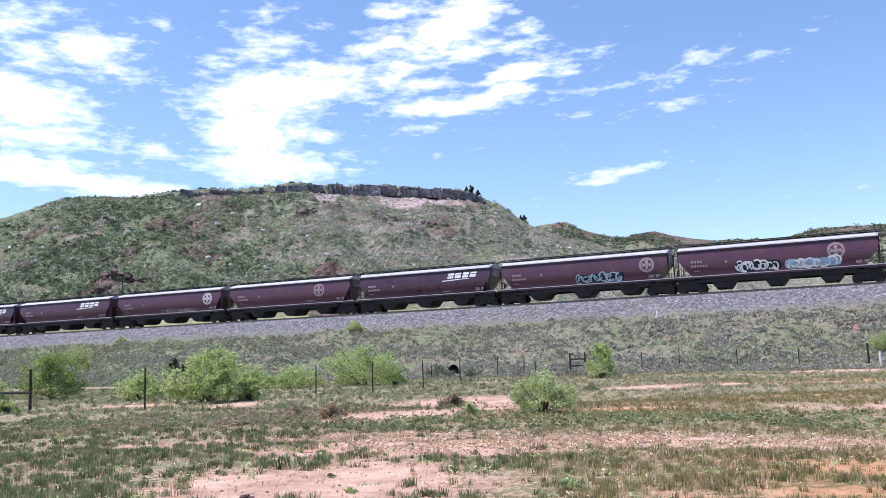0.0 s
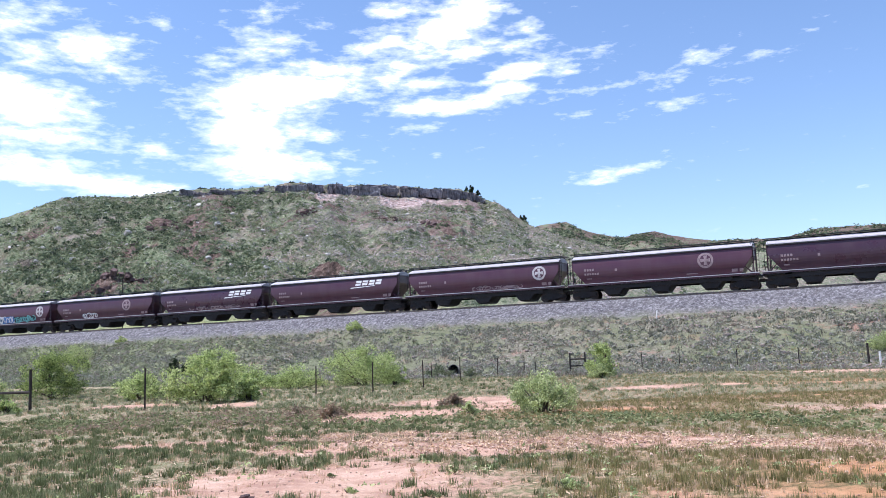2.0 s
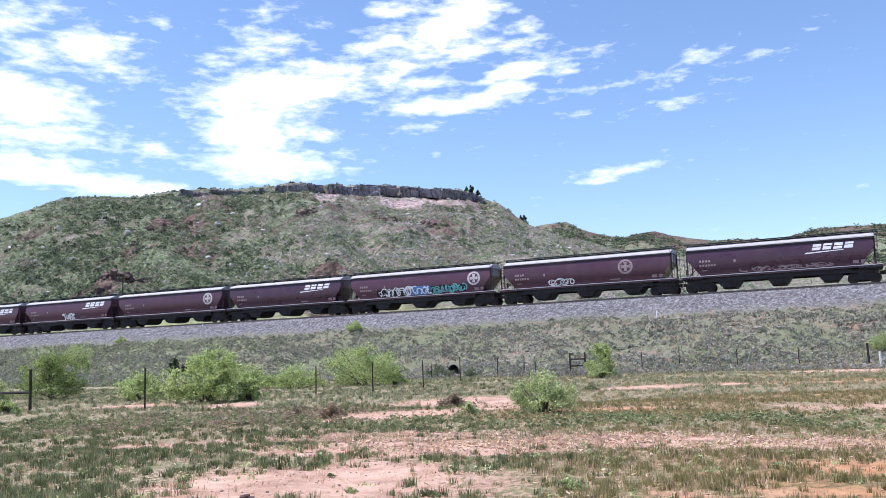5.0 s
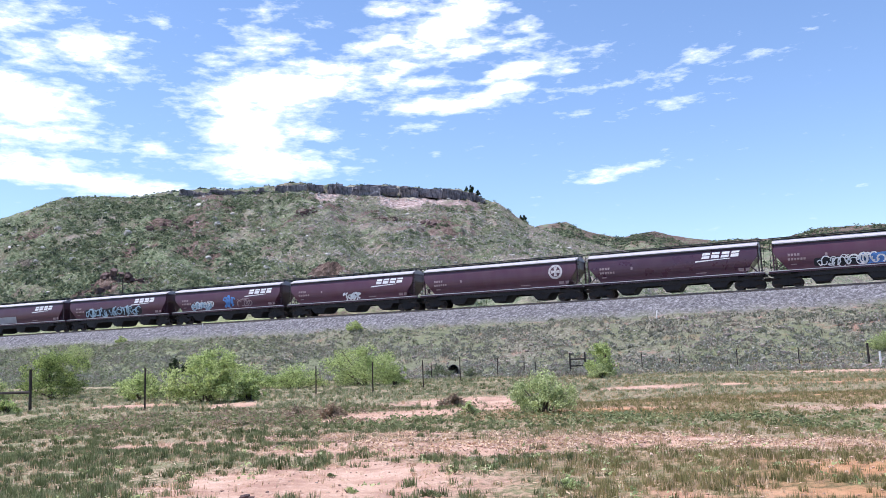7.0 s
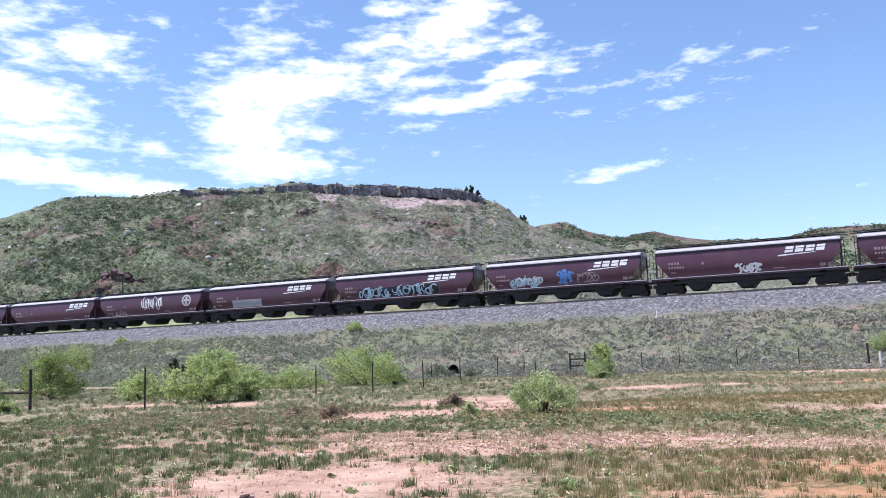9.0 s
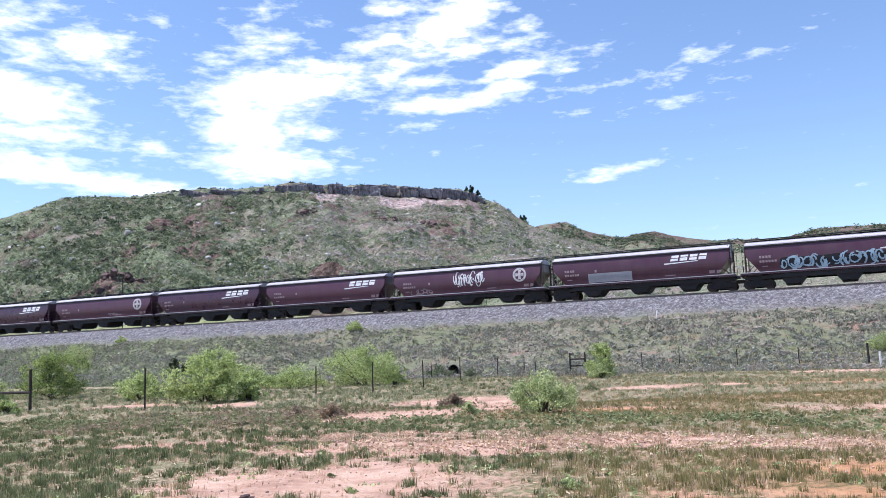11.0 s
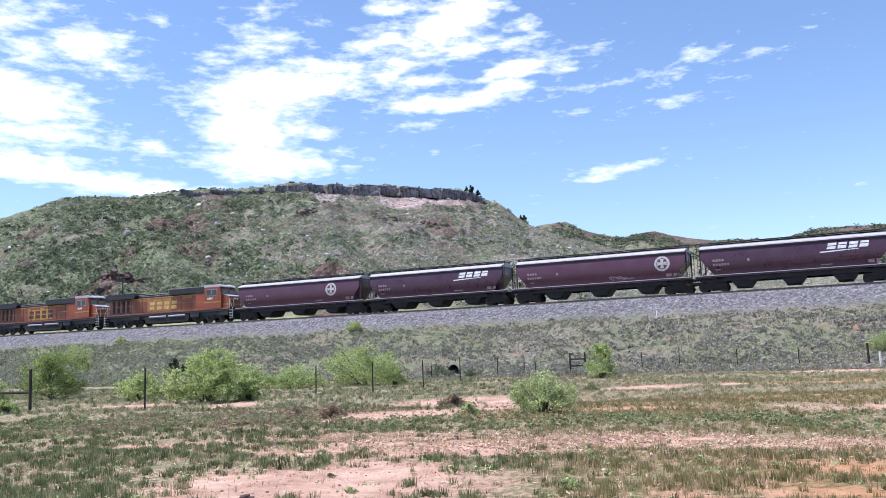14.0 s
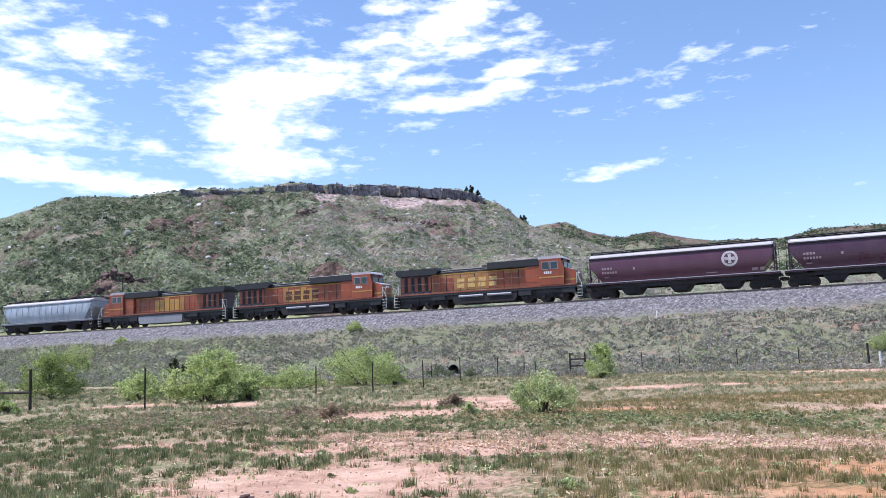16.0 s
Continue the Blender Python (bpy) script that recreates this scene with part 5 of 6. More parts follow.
def wordmark(car, h, mat, label):
    """Four slanted blocks over a long underline."""
    x, z, q = h * 0.31 + (0.95 if h < 8.2 and h > 8.05 else 0.5), 3.12, []
    for i in range(4):
        x0 = x + i * 0.88
        cut = (0.24, 0.30, 0.24, 0.30)[i]
        q.append(bar(x0, x0 + 0.70, z, z + cut, 0.075))
        q.append(bar(x0 + 0.10, x0 + 0.80, z + cut + 0.07, z + 0.55, 0.06))
    q.append(((x - 0.62, z - 0.30), (x + 2.6, z - 0.14), (x + 2.6, z - 0.08), (x - 0.55, z - 0.17)))
    for piece in q:
        decal(car, "wordmark_stroke", [piece], mat)


def emblem(car, cx, mat, label, r=0.74):
    cz, q = 2.98, []
    n = 28
    for i in range(n):
        a, b = 2 * math.pi * i / n, 2 * math.pi * (i + 1) / n
        q.append(((cx + 0.72 * r * math.cos(a), cz + 0.72 * r * math.sin(a)), (cx + r * math.cos(a), cz + r * math.sin(a)), (cx + r * math.cos(b), cz + r * math.sin(b)), (cx + 0.72 * r * math.cos(b), cz + 0.72 * r * math.sin(b))))
    decal(car, "emblem", q, mat, label)
    k, far, c = 0.15 * r, 0.62 * r, 0.24 * r
    cross = [bar(cx - k, cx + k, cz - k, cz + k)]
    cross.append(((cx - c, cz - far), (cx + c, cz - far), (cx + k, cz - k), (cx - k, cz - k)))
    cross.append(((cx - k, cz + k), (cx + k, cz + k), (cx + c, cz + far), (cx - c, cz + far)))
    cross.append(((cx - far, cz - c), (cx - k, cz - k), (cx - k, cz + k), (cx - far, cz + c)))
    cross.append(((cx + k, cz - k), (cx + far, cz - c), (cx + far, cz + c), (cx + k, cz + k)))
    decal(car, "emblem_cross", cross, mat)


def reporting_marks(car, h, mat):
    x = -h * 0.86
    q = []
    for i in range(4):
        q.append(bar(x + i * 0.27, x + i * 0.27 + 0.19, 2.76, 2.98))
    for i in range(6):
        q.append(bar(x + i * 0.26, x + i * 0.26 + 0.18, 2.36, 2.56))
    q.append(bar(x + 0.2, x + 0.7, 1.95, 2.05))
    q.append(bar(x + 3.1, x + 3.3, 2.6, 2.85))
    q.append(bar(h * 0.3, h * 0.42, 1.75, 1.85))
    for piece in q:
        decal(car, "reporting_mark", [piece], mat)
    for x0, x1 in ((0.78, 0.84), (0.86, 0.90)):
        decal(car, "data_panel", [bar(h * x0, h * x1, 1.72, 2.0)], M_dull_white)


def scrawl(rng, x, w, z0, z1):
    """One sprayed scribble: a few crossing arcs, as chains of points."""
    high = z1 - z0
    cx, cz = x + 0.5 * w, z0 + rng.uniform(0.42, 0.58) * high
    chains = []
    for _ in range(rng.randint(2, 3)):
        a0, r, turn = rng.uniform(0, 6.28), rng.uniform(0.25, 0.5), rng.choice((-0.6, 0.6))
        ox, oz = rng.uniform(-0.2, 0.2) * w, rng.uniform(-0.15, 0.15) * high
        chains.append([(cx + ox + r * w * math.cos(a0 + k * turn), cz + oz + r * high * math.sin(a0 + k * turn)) for k in range(rng.randint(4, 9))])
    return chains


def spray(car, x0, x1, z0, z1, mat, seed, letter=0.8, width=0.10, label="", fill=None):
    """Sprayed tag: loose rounded shapes, one after the other, that spell nothing."""
    rng = random.Random(seed)
    x = x0
    while x < x1 - 0.3:
        w = letter * rng.uniform(0.7, 1.15)
        if fill:
            mx, mz, rx, rz = x + 0.5 * w, (z0 + z1) / 2, 0.6 * w, 0.5 * (z1 - z0) * rng.uniform(0.85, 1.0)
            rim = [(mx + rx * math.copysign(abs(math.cos(a)) ** 0.6, math.cos(a)), mz + rz * math.copysign(abs(math.sin(a)) ** 0.6, math.sin(a))) for a in (math.pi / 2 - k * math.pi / 6 for k in range(7))]
            strips = [((2 * mx - b[0], b[1]), b, a, (2 * mx - a[0], a[1])) for a, b in zip(rim, rim[1:])]
            decal(car, "graffiti_fill", strips, fill, lift=0.010)
        for chain in scrawl(rng, x, w, z0, z1):
            decal(car, "graffiti_stroke", ribbon(chain, width * rng.uniform(0.8, 1.2)), mat, label or "sprayed graffiti stroke", lift=0.018 + 0.002 * rng.random())
        x += w * 0.62


# gaps between couplers, along the track, at the start
GAPS = [61.9, 43.35, 25.2, 6.9, -10.6, -29.0, -48.0, -66.5, -84.0, -102.8, -121.6, -138.8, -157.4, -175.2, -193.1, -211.8, -230.4, -249.0, -266.3, -283.6, -302.3, -320.1, -338.4, -360.7, -383.5, -406.1, -425.0]
# kinds of hopper: e emblem, E bright emblem, w long with wordmark, v short with wordmark, W short and darker
KINDS = "weeWeEwWeEWEvvwwEvWEWE"
EMBLEM_AT = {1: 5.2, 2: 6.6, 4: 4.4, 5: 6.5, 8: 4.2, 9: 6.7, 11: 6.4, 16: 6.3, 19: 6.4, 21: 4.8}
# the train's way from its start, second by second, as it runs a little unevenly
RUN = [(0.0, 0.0), (0.5, 10.36), (1.0, 21.77), (1.5, 32.13), (2.0, 43.6), (2.5, 54.02), (3.0, 65.53), (3.5, 76.54), (4.0, 87.94), (4.2, 92.2), (6.3, 139.1), (6.5, 143.54), (7.0, 155.06), (7.5, 165.49), (8.0, 177.02), (8.5, 187.53),
       (9.0, 198.02), (9.2, 202.4), (11.3, 249.5), (11.5, 253.9), (12.0, 265.36), (12.5, 277.01), (13.0, 287.48), (13.5, 299.11), (14.0, 310.69), (14.5, 321.22), (15.0, 332.82), (15.5, 344.31), (16.0, 354.85)]
TRAIN = []

L_RED = "rust-maroon covered hopper car with a round pale emblem"
L_WORD = "dark maroon covered hopper car with a white slanted wordmark"
HOPPERS = {}
for key, length, paint in (("e", 18.65, M_maroon), ("v", 17.7, M_maroon), ("W", 17.45, M_purple)):
    HOPPERS[key] = build_hopper("hopper_car", length, paint, L_WORD if key == "W" else L_RED, M_roof)
    HOPPERS[key]["half"] = length / 2 - 0.72
used = set()
for i, k in enumerate(KINDS):
    key = "e" if k in "eEw" else k
    mid = (GAPS[i] + GAPS[i + 1]) / 2
    if key in used:
        car = copy_thing(HOPPERS[key], track_pose(mid, 0, RAIL))
    else:
        used.add(key)
        car = HOPPERS[key]
        car.matrix_basis = track_pose(mid, 0, RAIL)
    TRAIN.append((car, mid))
for i, k in enumerate(KINDS):
    car = TRAIN[i][0]
    h = car["half"]
    if k in "eE":
        emblem(car, EMBLEM_AT[i], M_emblem if k == "E" else M_dull_white, "round white emblem" if k == "E" else "faded round emblem")
    else:
        wordmark(car, h, M_white, "white slanted wordmark with an underline")
        car["label"] = L_WORD if k == "W" else "rust-maroon covered hopper car with a white slanted wordmark"
    reporting_marks(car, h, M_dull_white)
    if i not in (1, 2, 5, 8, 9, 12, 13, 14, 15, 16):
        continue
    car["label"] = car["label"] + " and graffiti"
spray(TRAIN[1][0], -3.4, 0.2, 1.62, 2.6, M_white, 1, 0.9, 0.13, "white graffiti letters", M_dark_spray)
spray(TRAIN[1][0], 1.0, 5.2, 1.62, 2.5, M_white, 2, 1.1, 0.13, "white graffiti letters", M_pale_spray)
spray(TRAIN[2][0], -0.6, 4.2, 1.6, 2.5, M_pale_spray, 3, 1.0, 0.12, "faded blue-grey graffiti", M_dark_spray)
spray(TRAIN[5][0], -1.2, 4.5, 1.6, 2.0, M_dull_white, 4, 0.8, 0.07)
spray(TRAIN[7][0], -3.4, 4.0, 1.6, 2.0, M_dull_white, 5, 1.0, 0.08)
spray(TRAIN[8][0], -3.8, -1.2, 1.6, 2.2, M_white, 6, 0.9, 0.09)
spray(TRAIN[9][0], -5.2, -1.2, 1.6, 2.5, M_white, 7, 0.9, 0.10, "white graffiti outlines", M_dark_spray)
spray(TRAIN[9][0], -1.6, 1.6, 1.6, 2.6, M_white, 21, 0.8, 0.12, "white graffiti strokes", M_blue_spray)
spray(TRAIN[9][0], 1.4, 5.6, 1.65, 2.5, M_teal_spray, 8, 0.8, 0.14, "blue-green graffiti strokes", M_dark_spray)
spray(TRAIN[12][0], -0.9, 1.5, 1.6, 2.35, M_white, 9, 0.55, 0.17, "white graffiti letters")
spray(TRAIN[13][0], -5.5, -2.6, 1.7, 2.5, M_pale_spray, 10, 0.7, 0.20, "white and blue graffiti")
spray(TRAIN[13][0], -5.4, -2.0, 1.8, 2.6, M_white, 20, 0.6, 0.07, "thin white graffiti strokes")
spray(TRAIN[13][0], -0.3, 1.4, 1.7, 3.0, M_blue_spray, 11, 0.6, 0.18, "blue graffiti figure")
spray(TRAIN[13][0], 1.6, 3.6, 1.7, 2.6, M_dull_white, 12, 0.9, 0.09)
spray(TRAIN[14][0], -5.6, 3.8, 1.6, 2.75, M_pale_spray, 13, 1.0, 0.13, "long blue-grey graffiti letters", M_dark_spray)
decal(TRAIN[15][0], "paint_patch", [bar(-5.0, -0.6, 1.62, 2.5)], M_silver, "large rectangular grey paint patch")
spray(TRAIN[16][0], -1.3, 2.4, 2.2, 3.6, M_white, 14, 0.62, 0.09, "tall thin white graffiti letters")
spray(TRAIN[16][0], -6.4, -4.0, 1.6, 2.2, M_dull_white, 15, 0.9, 0.1)
spray(TRAIN[19][0], 1.2, 3.0, 1.7, 2.1, M_dull_white, 16, 0.6, 0.08)


# ---- locomotives ----
def loco_truck(root, x):
    bm = bmesh.new()
    for y in (-1.05, 1.05):
        prism(bm, [(-2.6, 0.66), (-2.3, 1.10), (2.3, 1.10), (2.6, 0.66), (2.4, 0.40), (1.5, 0.55), (1.0, 0.38), (0.4, 0.55), (-0.4, 0.55), (-1.0, 0.38), (-1.5, 0.55), (-2.4, 0.40)], y - 0.08, y + 0.08)
        for ax in (-1.95, 0.0, 1.95):
            box(bm, ax - 0.17, ax + 0.17, y * 1.16 - 0.08, y * 1.16 + 0.08, 0.36, 0.74, 0.03)
        for ax in (-1.0, 1.0):
            rod(bm, (ax, y * 1.12, 0.55), (ax, y * 1.12, 1.0), 0.10, 8)
    box(bm, -2.3, 2.3, -0.9, 0.9, 0.62, 0.95)
    t = part("truck", bm, M_under, root)
    t.location.x = x
    for ax in (-1.95, 0.0, 1.95):
        bm = bmesh.new()
        for y in (-0.75, 0.75):
            rod(bm, (0, y - 0.07, 0), (0, y + 0.07, 0), 0.53, 22)
        rod(bm, (0, -1.0, 0), (0, 1.0, 0), 0.1, 8)
        part("wheelset", bm, M_wheel, t).location = (ax, 0, 0.53)


def build_loco(label, tank=M_under, modern=False, tanks=False):
    """A six-axle wide-cab diesel; nose towards +x."""
    root = tagged(new("diesel_locomotive"), label, "locomotive", "locomotives in the train")
    part("underframe", boxes((-10.7, 10.4, -1.45, 1.45, 1.32, 1.72), bevel=0.03), M_black, root)
    for y in (-1, 1):
        part("sill_stripe", boxes((-10.5, 10.2, min(y * 1.452, y * 1.475), max(y * 1.452, y * 1.475), 1.58, 1.70)), M_orange, root)
    part("bolster_frame", boxes((-10.2, 10.0, -1.15, 1.15, 0.92, 1.32), (-6.2, -4.6, -1.42, 1.42, 0.9, 1.32), (3.9, 5.3, -1.42, 1.42, 0.8, 1.32), (8.6, 10.0, -1.4, 1.4, 0.85, 1.32)), M_black, root)
    bm = bmesh.new()
    prism(bm, [(-3.7, 1.31), (3.7, 1.31), (3.7, 0.75), (3.45, 0.36), (-3.45, 0.36), (-3.7, 0.75)], -1.40, 1.40)
    part("fuel_tank", bm, tank, root)
    if tanks or not modern:
        for y in (-1, 1):
            part("air_reservoir", rods(((-2.9, y * 1.40, 1.14), (-0.1, y * 1.40, 1.14)), ((0.4, y * 1.40, 1.14), (3.1, y * 1.40, 1.14)), r=0.13, sides=8), M_silver, root)
    # long hood with its rows of doors
    part("long_hood", boxes((-6.4, 4.7, -0.95, 0.95, 1.72, 3.72), bevel=0.03), M_tan if not modern else M_orange, root)
    part("hood_top", boxes((-6.4, 4.7, -0.95, 0.95, 3.724, 3.98), bevel=0.05), M_black, root)
    part("hood_roof", boxes((-6.4, 1.0, -0.8, 0.8, 3.98, 4.2), bevel=0.08), M_black, root)
    for y in (-1, 1):
        for i in range(13):
            x = -6.2 + i * 0.84
            part("hood_door", boxes((x, x + 0.76, min(y * 0.95, y * 0.985), max(y * 0.95, y * 0.985), 1.85, 3.3 if i % 3 else 3.55), bevel=0.01), M_yellow if (modern and 4 <= i <= 8) else M_tan if 3 <= i <= 7 else M_orange, root)
            if i % 2:
                part("door_gap", boxes((x + 0.77, x + 0.83, min(y * 0.95, y * 0.972), max(y * 0.95, y * 0.972), 1.8, 3.6)), M_under, root)
        part("stripe", boxes((-6.4, 4.7, min(y * 0.952, y * 0.975), max(y * 0.952, y * 0.975), 3.62, 3.72)), M_yellow, root)
    # equipment block behind the cab
    part("equipment_box", boxes((0.4, 6.3, -1.38, 1.38, 3.78, 4.58), bevel=0.06), M_black, root)
    part("cab_rear_cabinet", boxes((4.7, 6.3, -1.3, 1.3, 1.72, 3.78), bevel=0.03), M_orange, root)
    # radiator block with its wings
    part("radiator_base", boxes((-10.25, -6.4, -1.0, 1.0, 1.72, 3.72), bevel=0.03), M_purple, root)
    bm = bmesh.new()
    y0 = [(-10.3, 3.72), (-10.6, 4.12), (-10.5, 4.42), (-5.5, 4.42), (-5.3, 4.12), (-5.6, 3.72)]
    prism(bm, y0, -1.48, 1.48)
    part("radiator_wing", bm, M_black, root)
    for y in (-1, 1):
        for i in range(9):
            x = -10.1 + i * 0.42
            part("radiator_screen", boxes((x, x + 0.34, min(y * 1.0, y * 1.03), max(y * 1.0, y * 1.03), 2.0, 3.55)), M_under if i % 2 else M_orange, root)
    # cab
    bm = bmesh.new()
    prism(bm, [(6.3, 1.72), (8.9, 1.72), (8.95, 3.3), (8.65, 4.38), (6.3, 4.38)], -1.5, 1.5)
    cab = part("cab", bm, M_orange, root)
    bm = bmesh.new()
    prism(bm, [(6.2, 4.385), (8.82, 4.385), (8.7, 4.55), (8.4, 4.69), (6.2, 4.69)], -1.42, 1.42)
    part("cab_roof", bm, M_roof, root)
    for y in (-1, 1):
        for x0, x1 in ((6.65, 7.35), (7.55, 8.25)):
            part("side_window", boxes((x0, x1, min(y * 1.502, y * 1.52), max(y * 1.502, y * 1.52), 3.35, 4.05)), M_glass, cab)
            part("window_frame", boxes((x0 - 0.06, x1 + 0.06, min(y * 1.5, y * 1.512), max(y * 1.5, y * 1.512), 3.29, 4.11)), M_silver, cab)
        part("windshield", boxes((8.86, 8.90, min(y * 0.12, y * 1.2), max(y * 0.12, y * 1.2), 3.45, 4.0)), M_glass, cab)
        part("cab_stripe", boxes((6.3, 8.92, min(y * 1.502, y * 1.514), max(y * 1.502, y * 1.514), 2.42, 2.56)), M_yellow, cab)
        part("number_board", boxes((8.5, 8.82, min(y * 0.6, y * 1.2), max(y * 0.6, y * 1.2), 4.2, 4.37)), M_black, cab)
        if y < 0:
            for k in range(4):
                decal(cab, "cab_mark", [bar(6.8 + k * 0.22, 6.96 + k * 0.22, 2.85, 3.1)], M_white, "short pale bar", lambda z: 1.5, 0.02)
    bm = bmesh.new()
    prism(bm, [(8.92, 1.72), (10.0, 1.72), (10.08, 2.8), (9.9, 3.12), (8.93, 3.42)], -1.2, 1.2)
    # thin pale slab on the nose: the sun's highlight as a colour
    nose = part("nose", bm, M_orange, root)
    bm = bmesh.new()
    prism(bm, [(8.96, 3.42), (9.9, 3.13), (9.9, 3.18), (8.96, 3.47)], -1.15, 1.15)
    part("nose_top", bm, M_roof, nose, "nose top with its sunlit highlight painted in cream")
    for y in (-0.22, 0.22):
        part("headlight", rods(((10.05, y, 2.85), (10.12, y, 2.85)), r=0.12, sides=12), M_lens, nose)
    part("nose_band", boxes((9.0, 10.09, -1.215, 1.215, 2.1, 2.24)), M_yellow, nose)
    part("pilot", boxes((10.2, 10.75, -1.45, 1.45, 0.28, 1.32), bevel=0.05), M_black, root)
    part("rear_pilot", boxes((-10.95, -10.5, -1.45, 1.45, 0.28, 1.32), bevel=0.05), M_black, root)
    for sx in (-1, 1):
        part("coupler", boxes((min(sx * 10.7, sx * 11.2), max(sx * 10.7, sx * 11.2), -0.16, 0.16, 0.7, 1.02), bevel=0.03), M_wheel, root)
        for y in (-1.4, 1.4):
            rows = []
            for k in range(4):
                rows.append((sx * 10.3, sx * 10.75, 0.38 + k * 0.33))
            bm = bmesh.new()
            for a, b, z in rows:
                box(bm, min(a, b), max(a, b), y - 0.22, y + 0.22, z, z + 0.05)
            part("step", bm, M_rail_white, root)
            part("handrail", rods(((sx * 10.75, y * 1.1, 0.5), (sx * 10.75, y * 1.1, 1.6)), ((sx * 10.75, y * 1.1, 1.6), (sx * 10.25, y * 1.06, 2.75)), ((sx * 10.25, y * 1.06, 1.7), (sx * 10.25, y * 1.06, 2.75)), ((sx * 10.25, y * 0.5, 1.7), (sx * 10.25, y * 0.5, 2.75)), ((sx * 10.25, y * 0.5, 2.75), (sx * 10.25, y * 1.06, 2.75)), r=0.035, sides=5), M_rail_white, root)
    for y in (-1.45, 1.45):
        rows = [((x, y, 1.72), (x, y, 2.72)) for x in np.linspace(-10.2, 6.2, 11)] + [((-10.2, y, 2.72), (6.2, y, 2.72))]
        part("walkway_rail", rods(*rows, r=0.016, sides=4), M_rail_dull, root)
    part("exhaust_stack", boxes((-0.6, 0.3, -0.35, 0.35, 4.2, 4.42), bevel=0.03), M_black, root)
    part("horn", rods(((2.6, 0.3, 4.58), (2.6, 0.3, 4.8)), ((2.5, 0.3, 4.78), (3.0, 0.3, 4.78)), r=0.05, sides=6), M_black, root)
    part("air_conditioner", boxes((5.2, 6.0, -0.5, 0.5, 4.58, 4.74), bevel=0.04), M_black, root)
    # lettering on the hood: four blocks
    q = []
    for k in range(4):
        x = -3.3 + k * 1.25
        q += [bar(x, x + 0.85, 2.1, 2.55), bar(x + 0.06, x + 0.91, 2.68, 3.12)]
    for piece in q:
        decal(root, "lettering_block", [piece], M_dark_letters if modern else M_cream_letters, "dark block lettering on yellow" if modern else "large cream block lettering", lambda z: 0.95, 0.045)
    for x in (-6.9, 6.6):
        loco_truck(root, x)
    return root


L_LOCO = "orange and black diesel locomotive with yellow stripes"
_l1 = build_loco(L_LOCO)
_l1.matrix_basis = track_pose((GAPS[22] + GAPS[23]) / 2, 0, RAIL)
TRAIN.append((_l1, (GAPS[22] + GAPS[23]) / 2))
_l2 = build_loco("orange diesel locomotive with a yellow hood panel and black roof", M_under, True, True)
_l2.matrix_basis = track_pose((GAPS[23] + GAPS[24]) / 2, 0, RAIL)
TRAIN.append((_l2, (GAPS[23] + GAPS[24]) / 2))
_l3 = build_loco("orange and black diesel locomotive with a pale fuel tank", M_silver, True)
TRAIN.append((_l3, (GAPS[24] + GAPS[25]) / 2))
_g = build_hopper("hopper_car", 18.4, M_grey_car, "pale grey covered hopper car with ribbed sides", M_roof, True)
TRAIN.append((_g, (GAPS[25] + GAPS[26]) / 2))


# ---- fence and trackside things ----
def fence_post(x, y, high, wood=False, label=""):
    z = ground_z(x, y)
    bm = bmesh.new()
    if wood:
        rod(bm, (0, 0, -0.1), (0, 0, high), 0.075, 9)
    else:
        box(bm, -0.03, 0.03, -0.008, 0.008, -0.1, high)
        box(bm, -0.008, 0.008, 0.008, 0.05, -0.1, high)
        for k in range(8):
            box(bm, -0.012, 0.012, -0.02, -0.008, 0.25 + k * 0.14, 0.28 + k * 0.14)
    me = bpy.data.meshes.new("fence_post")
    bmesh.ops.recalc_face_normals(bm, faces=bm.faces)
    bm.to_mesh(me)
    bm.free()
    me.materials.append(M_wood_post if wood else M_post)
    ob = new("fence_post", me)
    rng = random.Random(int(x * 13 + y * 7))
    ob.matrix_basis = pose(x, y, z, rng.uniform(-1.5, 1.5), rng.uniform(-1.5, 1.5), rng.uniform(-20, 20))
    tagged(ob, label or ("weathered round wooden fence post" if wood else "thin dark steel fence post in grass"), "fence post", "posts of the wire fence")
    return Vector((x, y, z))


def wire_run(points, heights=(0.35, 0.65, 0.95, 1.22)):
    root = tagged(new("fence_wire"), "thin barbed wire strands between the posts", "fence wire")
    for a, b in zip(points, points[1:]):
        for hgt in heights:
            bm = bmesh.new()
            rod(bm, a + Vector((0, 0, hgt)), b + Vector((0, 0, hgt)), 0.0035, 3)
            part("strand", bm, M_wire, root)


def brace(x0, y0, x1, y1, high, rails):
    root = new("fence_brace")
    z = ground_z(x0, y0)
    root.location = (x0, y0, z)
    tagged(root, "wooden fence brace with rails between stout posts", "fence brace")
    dx, dy = x1 - x0, y1 - y0
    for ox, oy in ((0, 0), (dx, dy)):
        bm = bmesh.new()
        rod(bm, (ox, oy, -0.1), (ox, oy, high), 0.058, 9)
        part("post", bm, M_wood_post, root)
    for r in rails:
        bm = bmesh.new()
        rod(bm, (0, 0, r), (dx, dy, r), 0.055, 7)
        part("rail", bm, M_wood_post, root)


